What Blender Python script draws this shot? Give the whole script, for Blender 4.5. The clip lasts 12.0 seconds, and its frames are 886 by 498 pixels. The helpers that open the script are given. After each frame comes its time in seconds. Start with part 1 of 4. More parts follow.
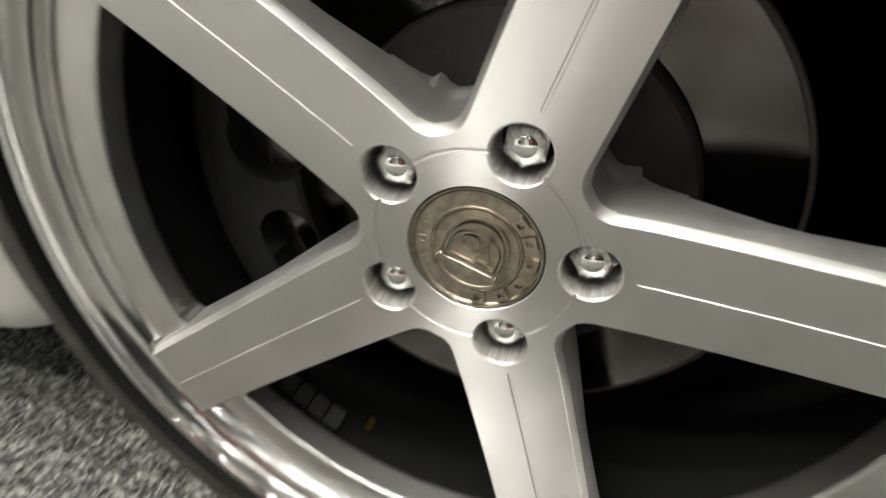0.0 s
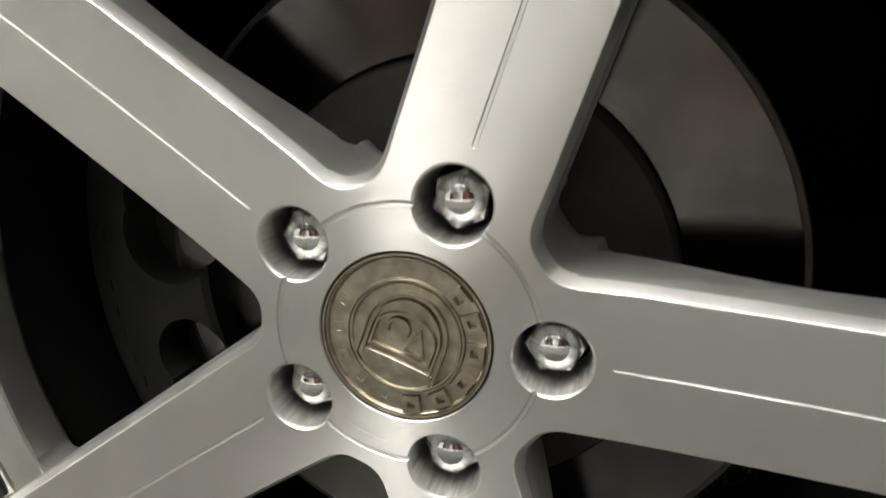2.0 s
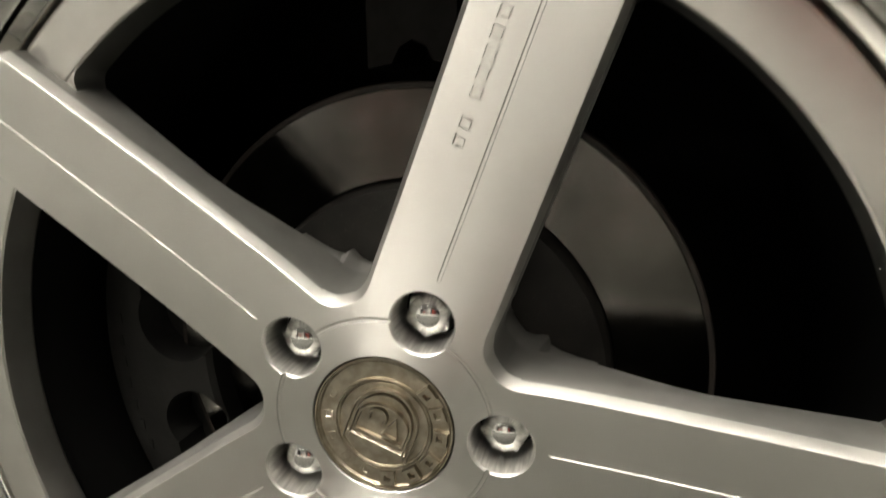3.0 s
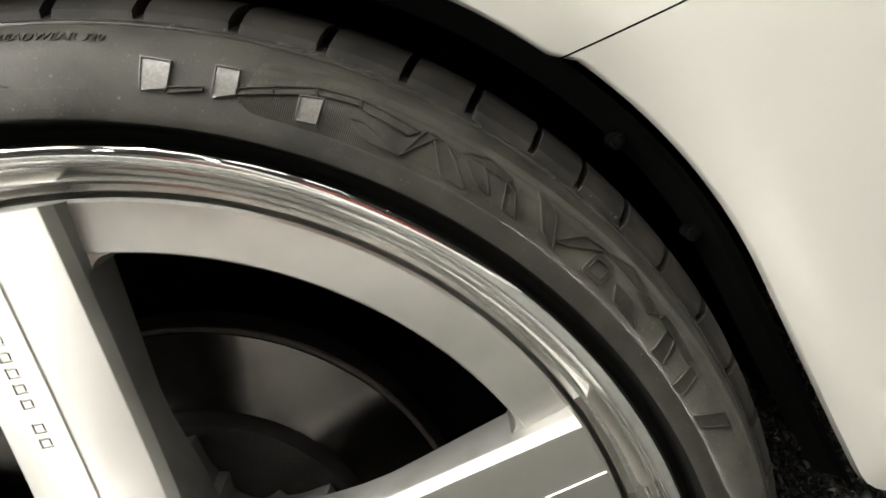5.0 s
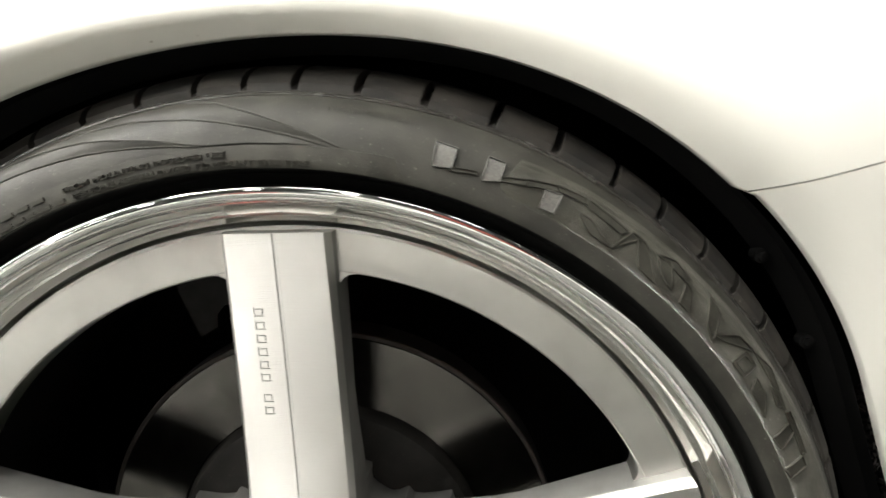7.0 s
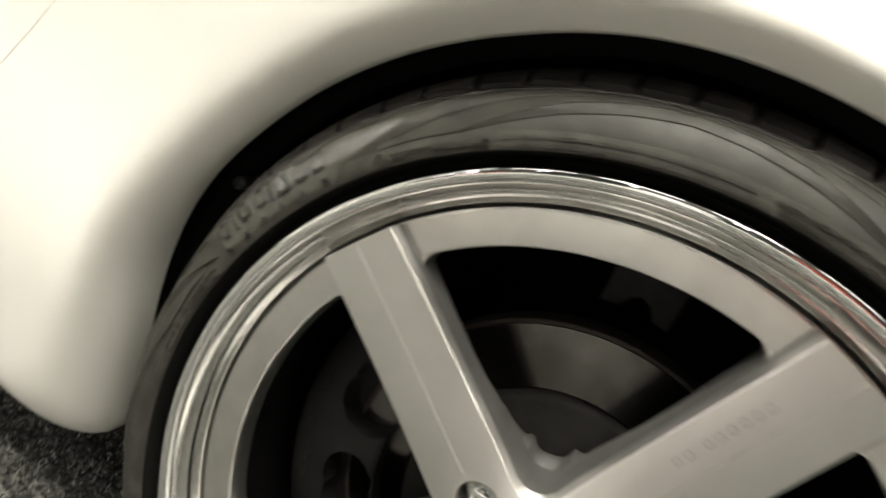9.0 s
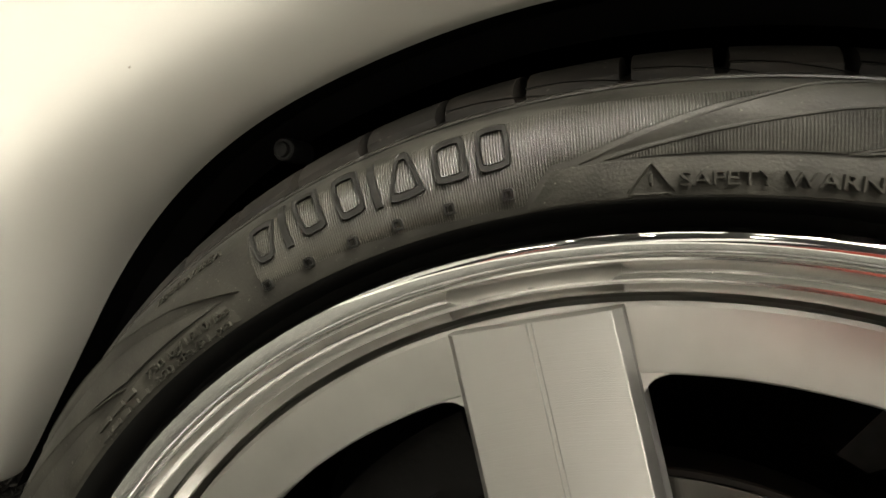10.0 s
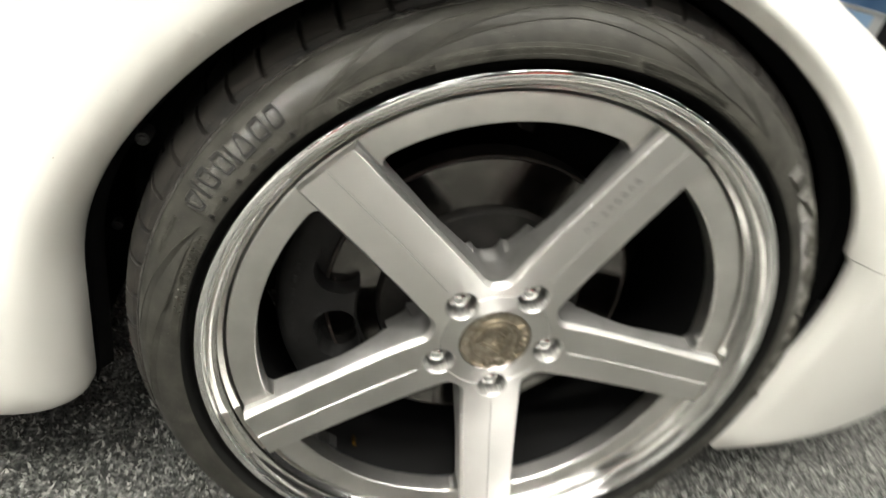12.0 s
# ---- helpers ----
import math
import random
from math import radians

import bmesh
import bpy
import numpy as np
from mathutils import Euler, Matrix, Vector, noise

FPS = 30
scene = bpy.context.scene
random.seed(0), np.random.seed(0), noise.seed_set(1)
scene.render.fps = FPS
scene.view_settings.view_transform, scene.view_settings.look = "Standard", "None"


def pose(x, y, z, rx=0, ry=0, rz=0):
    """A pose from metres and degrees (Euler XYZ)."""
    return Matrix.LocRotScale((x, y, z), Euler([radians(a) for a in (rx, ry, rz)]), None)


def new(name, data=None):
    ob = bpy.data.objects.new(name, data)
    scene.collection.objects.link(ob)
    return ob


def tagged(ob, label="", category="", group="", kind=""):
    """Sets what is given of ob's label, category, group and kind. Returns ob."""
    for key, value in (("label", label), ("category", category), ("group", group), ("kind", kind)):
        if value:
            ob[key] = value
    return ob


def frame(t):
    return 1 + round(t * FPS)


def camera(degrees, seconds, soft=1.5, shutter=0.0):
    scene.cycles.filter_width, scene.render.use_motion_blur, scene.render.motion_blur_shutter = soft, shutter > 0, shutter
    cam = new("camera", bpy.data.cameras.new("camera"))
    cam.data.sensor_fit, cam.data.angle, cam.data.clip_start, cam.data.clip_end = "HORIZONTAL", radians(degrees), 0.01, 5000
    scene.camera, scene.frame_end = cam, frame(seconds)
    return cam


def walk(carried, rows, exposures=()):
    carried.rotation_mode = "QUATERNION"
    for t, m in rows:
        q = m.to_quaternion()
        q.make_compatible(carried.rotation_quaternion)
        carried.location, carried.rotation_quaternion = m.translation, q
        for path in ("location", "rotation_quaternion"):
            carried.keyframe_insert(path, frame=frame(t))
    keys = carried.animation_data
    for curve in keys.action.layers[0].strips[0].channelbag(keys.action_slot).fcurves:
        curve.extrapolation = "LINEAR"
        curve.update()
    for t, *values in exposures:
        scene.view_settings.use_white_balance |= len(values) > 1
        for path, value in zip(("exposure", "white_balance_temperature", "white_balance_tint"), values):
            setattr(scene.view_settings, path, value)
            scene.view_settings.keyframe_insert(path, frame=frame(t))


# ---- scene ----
HUB_Z = 0.329  # height of the wheel's centre over the carpet
# path begin
LENS = 72.11
PATH = [
    (0.0, 0.0709, -0.2493, 0.1574 + HUB_Z, 59.05, 2.70, 17.70),
    (0.3, 0.0659, -0.2058, 0.0904 + HUB_Z, 66.93, 2.94, 16.96),
    (0.5, 0.0632, -0.1928, 0.0798 + HUB_Z, 69.34, 3.33, 16.29),
    (1.0, 0.0624, -0.1859, 0.0683 + HUB_Z, 72.50, 3.16, 16.33),
    (1.5, 0.0671, -0.1897, 0.0695 + HUB_Z, 74.50, 2.62, 16.35),
    (2.0, 0.0776, -0.2058, 0.0937 + HUB_Z, 75.06, 3.18, 15.30),
    (2.5, 0.0841, -0.2256, 0.1239 + HUB_Z, 73.89, 1.82, 14.34),
    (3.0, 0.0952, -0.2458, 0.1488 + HUB_Z, 76.37, 2.29, 13.52),
    (3.3, 0.1024, -0.2560, 0.1586 + HUB_Z, 78.42, 7.98, 10.75),
    (3.5, 0.1187, -0.2572, 0.1650 + HUB_Z, 77.95, 13.08, 9.13),
    (3.7, 0.1408, -0.2595, 0.1653 + HUB_Z, 76.36, 19.91, 3.65),
    (5.3, 0.2598, -0.2578, 0.1623 + HUB_Z, 74.70, 34.38, -4.62),
    (5.5, 0.2460, -0.2642, 0.1731 + HUB_Z, 75.56, 31.71, -5.03),
    (6.0, 0.2216, -0.2851, 0.1987 + HUB_Z, 78.96, 27.41, -2.05),
    (6.5, 0.2055, -0.3045, 0.2123 + HUB_Z, 79.81, 26.52, -1.06),
    (6.7, 0.2069, -0.3128, 0.2181 + HUB_Z, 79.93, 25.92, 0.36),
    (8.3, 0.0896, -0.3226, 0.2773 + HUB_Z, 81.16, 4.58, 8.42),
    (8.5, 0.0670, -0.3295, 0.2824 + HUB_Z, 81.10, -2.56, 12.81),
    (8.6, 0.0422, -0.3414, 0.2815 + HUB_Z, 80.54, -8.58, 16.00),
    (9.0, -0.0303, -0.3537, 0.2684 + HUB_Z, 74.69, -23.20, 22.25),
    (9.2, -0.0756, -0.3021, 0.2555 + HUB_Z, 73.95, -27.21, 25.07),
    (9.5, -0.1348, -0.2474, 0.2261 + HUB_Z, 74.34, -31.32, 25.92),
    (10.0, -0.1768, -0.2047, 0.2035 + HUB_Z, 74.24, -34.97, 21.41),
    (10.5, -0.1853, -0.2000, 0.2104 + HUB_Z, 72.99, -34.19, 20.51),
    (11.0, -0.1776, -0.2436, 0.2332 + HUB_Z, 72.09, -27.87, 17.28),
    (11.5, -0.1993, -0.3446, 0.2797 + HUB_Z, 65.99, -19.31, 1.41),
    (12.0, -0.2097, -0.4246, 0.3463 + HUB_Z, 59.60, -13.65, -9.69),
]
# path end
# stops and white balance as the clip's camera drifts
EXPOSURES = [(0.0, -0.02, 6500, 10), (1.5, -0.04, 6500, 10), (2.0, -0.2, 6500, 10), (2.5, -0.16, 6650, 10), (3.0, -0.24, 7050, 10), (3.5, -0.31, 7150, 10), (5.5, 0.22, 6500, 10), (6.5, 0.19, 6500, 10), (8.5, 0.24, 6550, 10), (9.0, -0.02, 6850, 10), (9.5, -0.24, 7050, 10), (10.0, -0.14, 7150, 10), (10.5, 0.0, 7150, 10), (11.0, -0.06, 6900, 10), (11.5, 0.25, 6500, 10), (12.0, 0.33, 6550, 10)]
cam = camera(LENS, 12.0, soft=1.5, shutter=0.5)
walk(cam, [(row[0], pose(*row[1:])) for row in PATH], exposures=EXPOSURES)

# ---- world and lights of the hall ----
world = bpy.data.worlds.new("hall_air")
scene.world = world
world.use_nodes = True
world.node_tree.nodes["Background"].inputs[0].default_value = (0.95, 1.0, 0.93, 1)
world.node_tree.nodes["Background"].inputs[1].default_value = 0.02


# ---- materials ----
def material(name, color=(0.8, 0.8, 0.8), rough=0.5, metal=0.0, coat=0.0, aniso=0.0):
    m = bpy.data.materials.new(name)
    m.use_nodes = True
    p = m.node_tree.nodes["Principled BSDF"]
    p.inputs["Base Color"].default_value = (*color, 1)
    p.inputs["Roughness"].default_value = rough
    p.inputs["Metallic"].default_value = metal
    p.inputs["Coat Weight"].default_value = coat
    p.inputs["Coat Roughness"].default_value = 0.04
    p.inputs["Anisotropic"].default_value = aniso
    return m


def node(m, kind, **values):
    n = m.node_tree.nodes.new(kind)
    for key, value in values.items():
        if key in n.inputs:
            n.inputs[key].default_value = value
    return n


def wire(m, a, out, b, inp):
    m.node_tree.links.new(a.outputs[out], b.inputs[inp])


def shader(m):
    return m.node_tree.nodes["Principled BSDF"]


def mottle(m, c1, c2, scale, stretch=(1, 1, 1), detail=6.0, spread=(0.35, 0.65)):
    """Colour that varies between two tones by noise in object space."""
    tc = node(m, "ShaderNodeTexCoord")
    mp = node(m, "ShaderNodeMapping", Scale=stretch)
    nz = node(m, "ShaderNodeTexNoise", Scale=scale, Detail=detail)
    rp = node(m, "ShaderNodeValToRGB")
    rp.color_ramp.elements[0].position, rp.color_ramp.elements[1].position = spread
    rp.color_ramp.elements[0].color, rp.color_ramp.elements[1].color = (*c1, 1), (*c2, 1)
    wire(m, tc, "Object", mp, "Vector")
    wire(m, mp, "Vector", nz, "Vector")
    wire(m, nz, "Fac", rp, "Fac")
    wire(m, rp, "Color", shader(m), "Base Color")
    return nz


def rough_noise(m, lo, hi, scale, stretch=(1, 1, 1)):
    tc = node(m, "ShaderNodeTexCoord")
    mp = node(m, "ShaderNodeMapping", Scale=stretch)
    nz = node(m, "ShaderNodeTexNoise", Scale=scale, Detail=5.0)
    mr = node(m, "ShaderNodeMapRange")
    mr.inputs["To Min"].default_value, mr.inputs["To Max"].default_value = lo, hi
    mr.inputs["From Min"].default_value, mr.inputs["From Max"].default_value = 0.3, 0.7
    wire(m, tc, "Object", mp, "Vector")
    wire(m, mp, "Vector", nz, "Vector")
    wire(m, nz, "Fac", mr, "Value")
    wire(m, mr, "Result", shader(m), "Roughness")


def bump_noise(m, scale, strength, distance, stretch=(1, 1, 1), detail=4.0):
    tc = node(m, "ShaderNodeTexCoord")
    mp = node(m, "ShaderNodeMapping", Scale=stretch)
    nz = node(m, "ShaderNodeTexNoise", Scale=scale, Detail=detail)
    bp = node(m, "ShaderNodeBump", Strength=strength, Distance=distance)
    wire(m, tc, "Object", mp, "Vector")
    wire(m, mp, "Vector", nz, "Vector")
    wire(m, nz, "Fac", bp, "Height")
    old = shader(m).inputs["Normal"].links
    if old:
        m.node_tree.links.new(old[0].from_socket, bp.inputs["Normal"])
    wire(m, bp, "Normal", shader(m), "Normal")
    return bp


def dust(m, tone, scale, lo, hi):
    """Fine pale specks over the colour that the material has."""
    tc = node(m, "ShaderNodeTexCoord")
    nz = node(m, "ShaderNodeTexNoise", Scale=scale, Detail=3.0)
    mr = node(m, "ShaderNodeMapRange")
    mr.inputs["From Min"].default_value, mr.inputs["From Max"].default_value = lo, hi
    mx = node(m, "ShaderNodeMixRGB")
    mx.inputs[2].default_value = (*tone, 1)
    old = shader(m).inputs["Base Color"].links[0].from_socket
    wire(m, tc, "Object", nz, "Vector")
    wire(m, nz, "Fac", mr, "Value")
    wire(m, mr, "Result", mx, 0)
    m.node_tree.links.new(old, mx.inputs[1])
    wire(m, mx, 0, shader(m), "Base Color")


def polar(m):
    """Nodes for the angle round the wheel's axle and the distance from it."""
    tc = node(m, "ShaderNodeTexCoord")
    sp = node(m, "ShaderNodeSeparateXYZ")
    wire(m, tc, "Object", sp, "Vector")
    an = node(m, "ShaderNodeMath")
    an.operation = "ARCTAN2"
    wire(m, sp, "X", an, 0)
    wire(m, sp, "Z", an, 1)
    xx = node(m, "ShaderNodeCombineXYZ")
    wire(m, sp, "X", xx, "X")
    wire(m, sp, "Z", xx, "Z")
    ln = node(m, "ShaderNodeVectorMath")
    ln.operation = "LENGTH"
    wire(m, xx, "Vector", ln, 0)
    return an, ln


def turned(m, scale_r, strength, distance):
    """Fine circular machining marks round the axle."""
    an, ln = polar(m)
    cb = node(m, "ShaderNodeCombineXYZ")
    ml = node(m, "ShaderNodeMath")
    ml.operation = "MULTIPLY"
    ml.inputs[1].default_value = 1.3
    wire(m, an, 0, ml, 0)
    wire(m, ml, 0, cb, "X")
    m2 = node(m, "ShaderNodeMath")
    m2.operation = "MULTIPLY"
    m2.inputs[1].default_value = scale_r
    wire(m, ln, "Value", m2, 0)
    wire(m, m2, 0, cb, "Y")
    nz = node(m, "ShaderNodeTexNoise", Scale=1.0, Detail=3.0)
    wire(m, cb, "Vector", nz, "Vector")
    bp = node(m, "ShaderNodeBump", Strength=strength, Distance=distance)
    wire(m, nz, "Fac", bp, "Height")
    wire(m, bp, "Normal", shader(m), "Normal")
    tg = node(m, "ShaderNodeTangent")
    tg.direction_type, tg.axis = "RADIAL", "Y"
    shader(m).inputs["Anisotropic Rotation"].default_value = 0.25
    wire(m, tg, "Tangent", shader(m), "Tangent")
    return bp


ALU = material("brushed_aluminium", (0.78, 0.77, 0.74), 0.5, 1.0, aniso=0.93)
mottle(ALU, (0.74, 0.73, 0.705), (0.81, 0.80, 0.775), 14.0)
turned(ALU, 2600.0, 0.36, 0.0004)
rough_noise(ALU, 0.35, 0.46, 13.0)
bump_noise(ALU, 900.0, 0.05, 0.0003, (1, 1, 1))
POLISH = material("polished_aluminium", (0.78, 0.77, 0.74), 0.32, 1.0, aniso=0.3)
mottle(POLISH, (0.62, 0.612, 0.588), (0.71, 0.70, 0.674), 30.0)
turned(POLISH, 1800.0, 0.05, 0.0004)
# Same aluminium, darkened: the shade on the spokes' sides is put into this colour.
FLANK = material("shaded_milled_flank", (0.60, 0.595, 0.575), 0.56, 1.0)
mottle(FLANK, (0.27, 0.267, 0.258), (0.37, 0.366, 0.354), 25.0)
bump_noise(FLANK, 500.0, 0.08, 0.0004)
# Chamfers stay lighter than the flanks, the light they catch in their colour.
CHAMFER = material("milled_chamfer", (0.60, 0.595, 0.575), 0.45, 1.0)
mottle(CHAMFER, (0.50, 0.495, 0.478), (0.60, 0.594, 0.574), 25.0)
rough_noise(CHAMFER, 0.38, 0.5, 40.0)
POCKET = material("bored_pocket", (0.34, 0.337, 0.325), 0.42, 1.0)
mottle(POCKET, (0.52, 0.515, 0.50), (0.80, 0.79, 0.765), 500.0, (1, 0.06, 1))
bump_noise(POCKET, 420.0, 0.35, 0.0006, (1, 0.06, 1))
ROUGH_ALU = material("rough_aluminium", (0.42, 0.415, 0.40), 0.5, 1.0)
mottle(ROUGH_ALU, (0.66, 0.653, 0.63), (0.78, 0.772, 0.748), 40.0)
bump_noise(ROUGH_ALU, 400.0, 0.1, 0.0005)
CHROME = material("polished_chrome", (0.86, 0.86, 0.85), 0.07, 1.0)
rough_noise(CHROME, 0.02, 0.05, 30.0)
bump_noise(CHROME, 45.0, 0.03, 0.001)
NUT = material("nut_chrome", (0.80, 0.80, 0.79), 0.1, 1.0)
bump_noise(NUT, 170.0, 0.16, 0.0012, (2.2, 1, 0.7))
LIP = material("polished_lip", (0.80, 0.79, 0.76), 0.10, 1.0, aniso=0.1)
mottle(LIP, (0.68, 0.672, 0.645), (0.80, 0.79, 0.76), 22.0)
rough_noise(LIP, 0.11, 0.18, 26.0)
turned(LIP, 900.0, 0.02, 0.0003)
bump_noise(LIP, 120.0, 0.018, 0.0008)
BRONZE = material("smoked_chrome", (0.40, 0.35, 0.28), 0.3, 1.0)
mottle(BRONZE, (0.31, 0.275, 0.215), (0.47, 0.425, 0.35), 160.0, detail=8)
rough_noise(BRONZE, 0.30, 0.48, 110.0)
bump_noise(BRONZE, 200.0, 0.08, 0.001)
RUBBER = material("tyre_rubber", (0.030, 0.030, 0.028), 0.52)
mottle(RUBBER, (0.0146, 0.0140, 0.0110), (0.0302, 0.0292, 0.0236), 55.0, detail=9)
rough_noise(RUBBER, 0.50, 0.72, 25.0)
bump_noise(RUBBER, 900.0, 0.22, 0.0006)
MARK = material("raised_rubber", (0.042, 0.042, 0.039), 0.55)
mottle(MARK, (0.0176, 0.0170, 0.0136), (0.0372, 0.0360, 0.0294), 80.0, detail=9)
bump_noise(MARK, 1100.0, 0.3, 0.0006)
for m, level in ((RUBBER, 0.36), (MARK, 0.24)):
    shader(m).inputs["Specular IOR Level"].default_value = level
# Brownish tread, darker than the sidewall: the arch's shade is in the colour.
TREAD = material("shaded_tread_rubber", (0.013, 0.012, 0.011), 0.7)
mottle(TREAD, (0.008, 0.0077, 0.0068), (0.024, 0.0212, 0.0175), 45.0, detail=9)
bump_noise(TREAD, 500.0, 0.12, 0.0006)
shader(TREAD).inputs["Specular IOR Level"].default_value = 0.3
for m in (RUBBER, MARK):
    dust(m, (0.12, 0.116, 0.096), 850.0, 0.66, 0.76)
dust(TREAD, (0.10, 0.092, 0.08), 420.0, 0.68, 0.76)
# Near-black tyre rubber: the shade inside grooves is put into this colour.
DEEP = material("shaded_rubber", (0.006, 0.006, 0.0055), 0.7)
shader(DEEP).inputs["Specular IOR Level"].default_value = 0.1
PAINT = material("white_paint", (0.80, 0.79, 0.74), 0.32, coat=0.55)
mottle(PAINT, (0.70, 0.692, 0.64), (0.725, 0.717, 0.665), 3.0)
bump_noise(PAINT, 9.0, 0.015, 0.004)
dust(PAINT, (0.30, 0.27, 0.21), 150.0, 0.77, 0.82)
LINER = material("liner_plastic", (0.007, 0.007, 0.007), 0.7)
bump_noise(LINER, 300.0, 0.15, 0.001)
shader(LINER).inputs["Specular IOR Level"].default_value = 0.03
BARREL = material("black_barrel", (0.006, 0.006, 0.006), 0.6)
shader(BARREL).inputs["Specular IOR Level"].default_value = 0.05
DISC = material("brake_steel", (0.16, 0.15, 0.14), 0.21, 1.0, aniso=0.93)
mottle(DISC, (0.082, 0.079, 0.073), (0.142, 0.137, 0.128), 30.0, detail=8)
turned(DISC, 1500.0, 0.16, 0.0006)
# Hat, caliper, bracket: the shade behind the spokes is put into their colours.
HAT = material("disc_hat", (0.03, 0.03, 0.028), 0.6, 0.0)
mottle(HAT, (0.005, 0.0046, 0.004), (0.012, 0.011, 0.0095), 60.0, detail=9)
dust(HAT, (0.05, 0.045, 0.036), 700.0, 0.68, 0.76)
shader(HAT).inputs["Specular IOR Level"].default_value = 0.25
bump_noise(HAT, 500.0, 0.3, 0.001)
RUST = material("rusty_steel", (0.03, 0.022, 0.018), 0.65)
mottle(RUST, (0.010, 0.0078, 0.0066), (0.028, 0.020, 0.0155), 90.0, detail=8)
bump_noise(RUST, 600.0, 0.2, 0.0006)
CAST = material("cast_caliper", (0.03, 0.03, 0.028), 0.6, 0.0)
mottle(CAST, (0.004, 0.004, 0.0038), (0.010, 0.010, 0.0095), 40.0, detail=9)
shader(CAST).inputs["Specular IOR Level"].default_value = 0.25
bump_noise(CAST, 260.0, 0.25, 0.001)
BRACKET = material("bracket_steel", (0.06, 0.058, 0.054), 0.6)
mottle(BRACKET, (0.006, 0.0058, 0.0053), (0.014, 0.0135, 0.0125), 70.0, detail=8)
shader(BRACKET).inputs["Specular IOR Level"].default_value = 0.25
CLIP = material("clip_plastic", (0.008, 0.008, 0.008), 0.5)
BRASS = material("brass", (0.75, 0.50, 0.16), 0.25, 1.0)
WEIGHT = material("lead_weight", (0.03, 0.03, 0.029), 0.6, 0.2)
CARPET = material("speckled_carpet", (0.05, 0.05, 0.05), 0.95)


def lamp_glow(name, color, power):
    m = bpy.data.materials.new(name)
    m.use_nodes = True
    m.node_tree.nodes.clear()
    out = m.node_tree.nodes.new("ShaderNodeOutputMaterial")
    em = m.node_tree.nodes.new("ShaderNodeEmission")
    em.inputs[0].default_value = (*color, 1)
    em.inputs[1].default_value = power
    m.node_tree.links.new(em.outputs[0], out.inputs[0])
    return m


GLOW = lamp_glow("wide_lamp", (1.0, 0.978, 0.915), 50.0)
SOFT = lamp_glow("panel_glow", (1.0, 0.99, 0.94), 5.0)
SPOT = lamp_glow("spot_lamp", (1.0, 0.978, 0.91), 7200.0)
DIM_SPOT = lamp_glow("dim_spot_lamp", (1.0, 0.978, 0.91), 4100.0)
WALL = material("hall_wall", (0.30, 0.30, 0.29), 0.8)
mottle(WALL, (0.50, 0.50, 0.48), (0.66, 0.66, 0.64), 0.35)
CEIL = material("hall_ceiling", (0.20, 0.20, 0.20), 0.9)
mottle(CEIL, (0.36, 0.36, 0.353), (0.48, 0.48, 0.47), 0.5)
BLUE = material("blue_panel", (0.05, 0.16, 0.42), 0.5)
mottle(BLUE, (0.10, 0.24, 0.52), (0.20, 0.38, 0.66), 1.2)
RED = material("red_panel", (0.55, 0.06, 0.04), 0.45)
mottle(RED, (0.30, 0.05, 0.035), (0.40, 0.08, 0.06), 1.5)
WHITE = material("white_panel", (0.75, 0.75, 0.73), 0.5)
mottle(WHITE, (0.68, 0.68, 0.66), (0.80, 0.80, 0.78), 1.1)


def carpet_nodes(m):
    tc = node(m, "ShaderNodeTexCoord")
    n1 = node(m, "ShaderNodeTexNoise", Scale=130.0, Detail=4.0)
    n2 = node(m, "ShaderNodeTexNoise", Scale=9.0, Detail=4.0)
    rp = node(m, "ShaderNodeValToRGB")
    e = rp.color_ramp.elements
    e[0].position, e[0].color = 0.36, (0.03, 0.031, 0.028, 1)
    e[1].position, e[1].color = 0.66, (0.30, 0.30, 0.28, 1)
    mid = e.new(0.52)
    mid.color = (0.13, 0.132, 0.122, 1)
    mx = node(m, "ShaderNodeMixRGB")
    mx.blend_type = "MULTIPLY"
    mx.inputs[0].default_value = 0.5
    for n in (n1, n2):
        wire(m, tc, "Object", n, "Vector")
    wire(m, n1, "Fac", rp, "Fac")
    wire(m, rp, "Color", mx, 1)
    wire(m, n2, "Fac", mx, 2)
    wire(m, mx, 0, shader(m), "Base Color")
    bp = node(m, "ShaderNodeBump", Strength=0.9, Distance=0.006)
    wire(m, n1, "Fac", bp, "Height")
    wire(m, bp, "Normal", shader(m), "Normal")


carpet_nodes(CARPET)


# ---- mesh helpers ----
def finish(bm, smooth=True, angle=35):
    bmesh.ops.recalc_face_normals(bm, faces=bm.faces[:])
    for f in bm.faces:
        f.smooth = smooth
    if smooth:
        for e in bm.edges:
            e.smooth = not (len(e.link_faces) == 2 and e.calc_face_angle(0) > radians(angle))


def to_mesh(name, bm, mat, smooth=True, angle=35):
    finish(bm, smooth, angle)
    me = bpy.data.meshes.new(name)
    bm.to_mesh(me)
    bm.free()
    me.materials.append(mat)
    return me


def part(name, bm, mat, parent, label="", at=(0, 0, 0), smooth=True, angle=35):
    ob = new(name, to_mesh(name, bm, mat, smooth, angle))
    ob.parent = parent
    ob.location = at
    return tagged(ob, label)


def thing(name, bm, mat, label, category, group="", kind="", at=(0, 0, 0), smooth=True):
    ob = new(name, to_mesh(name, bm, mat, smooth))
    ob.location = at
    return tagged(ob, label, category, group, kind)


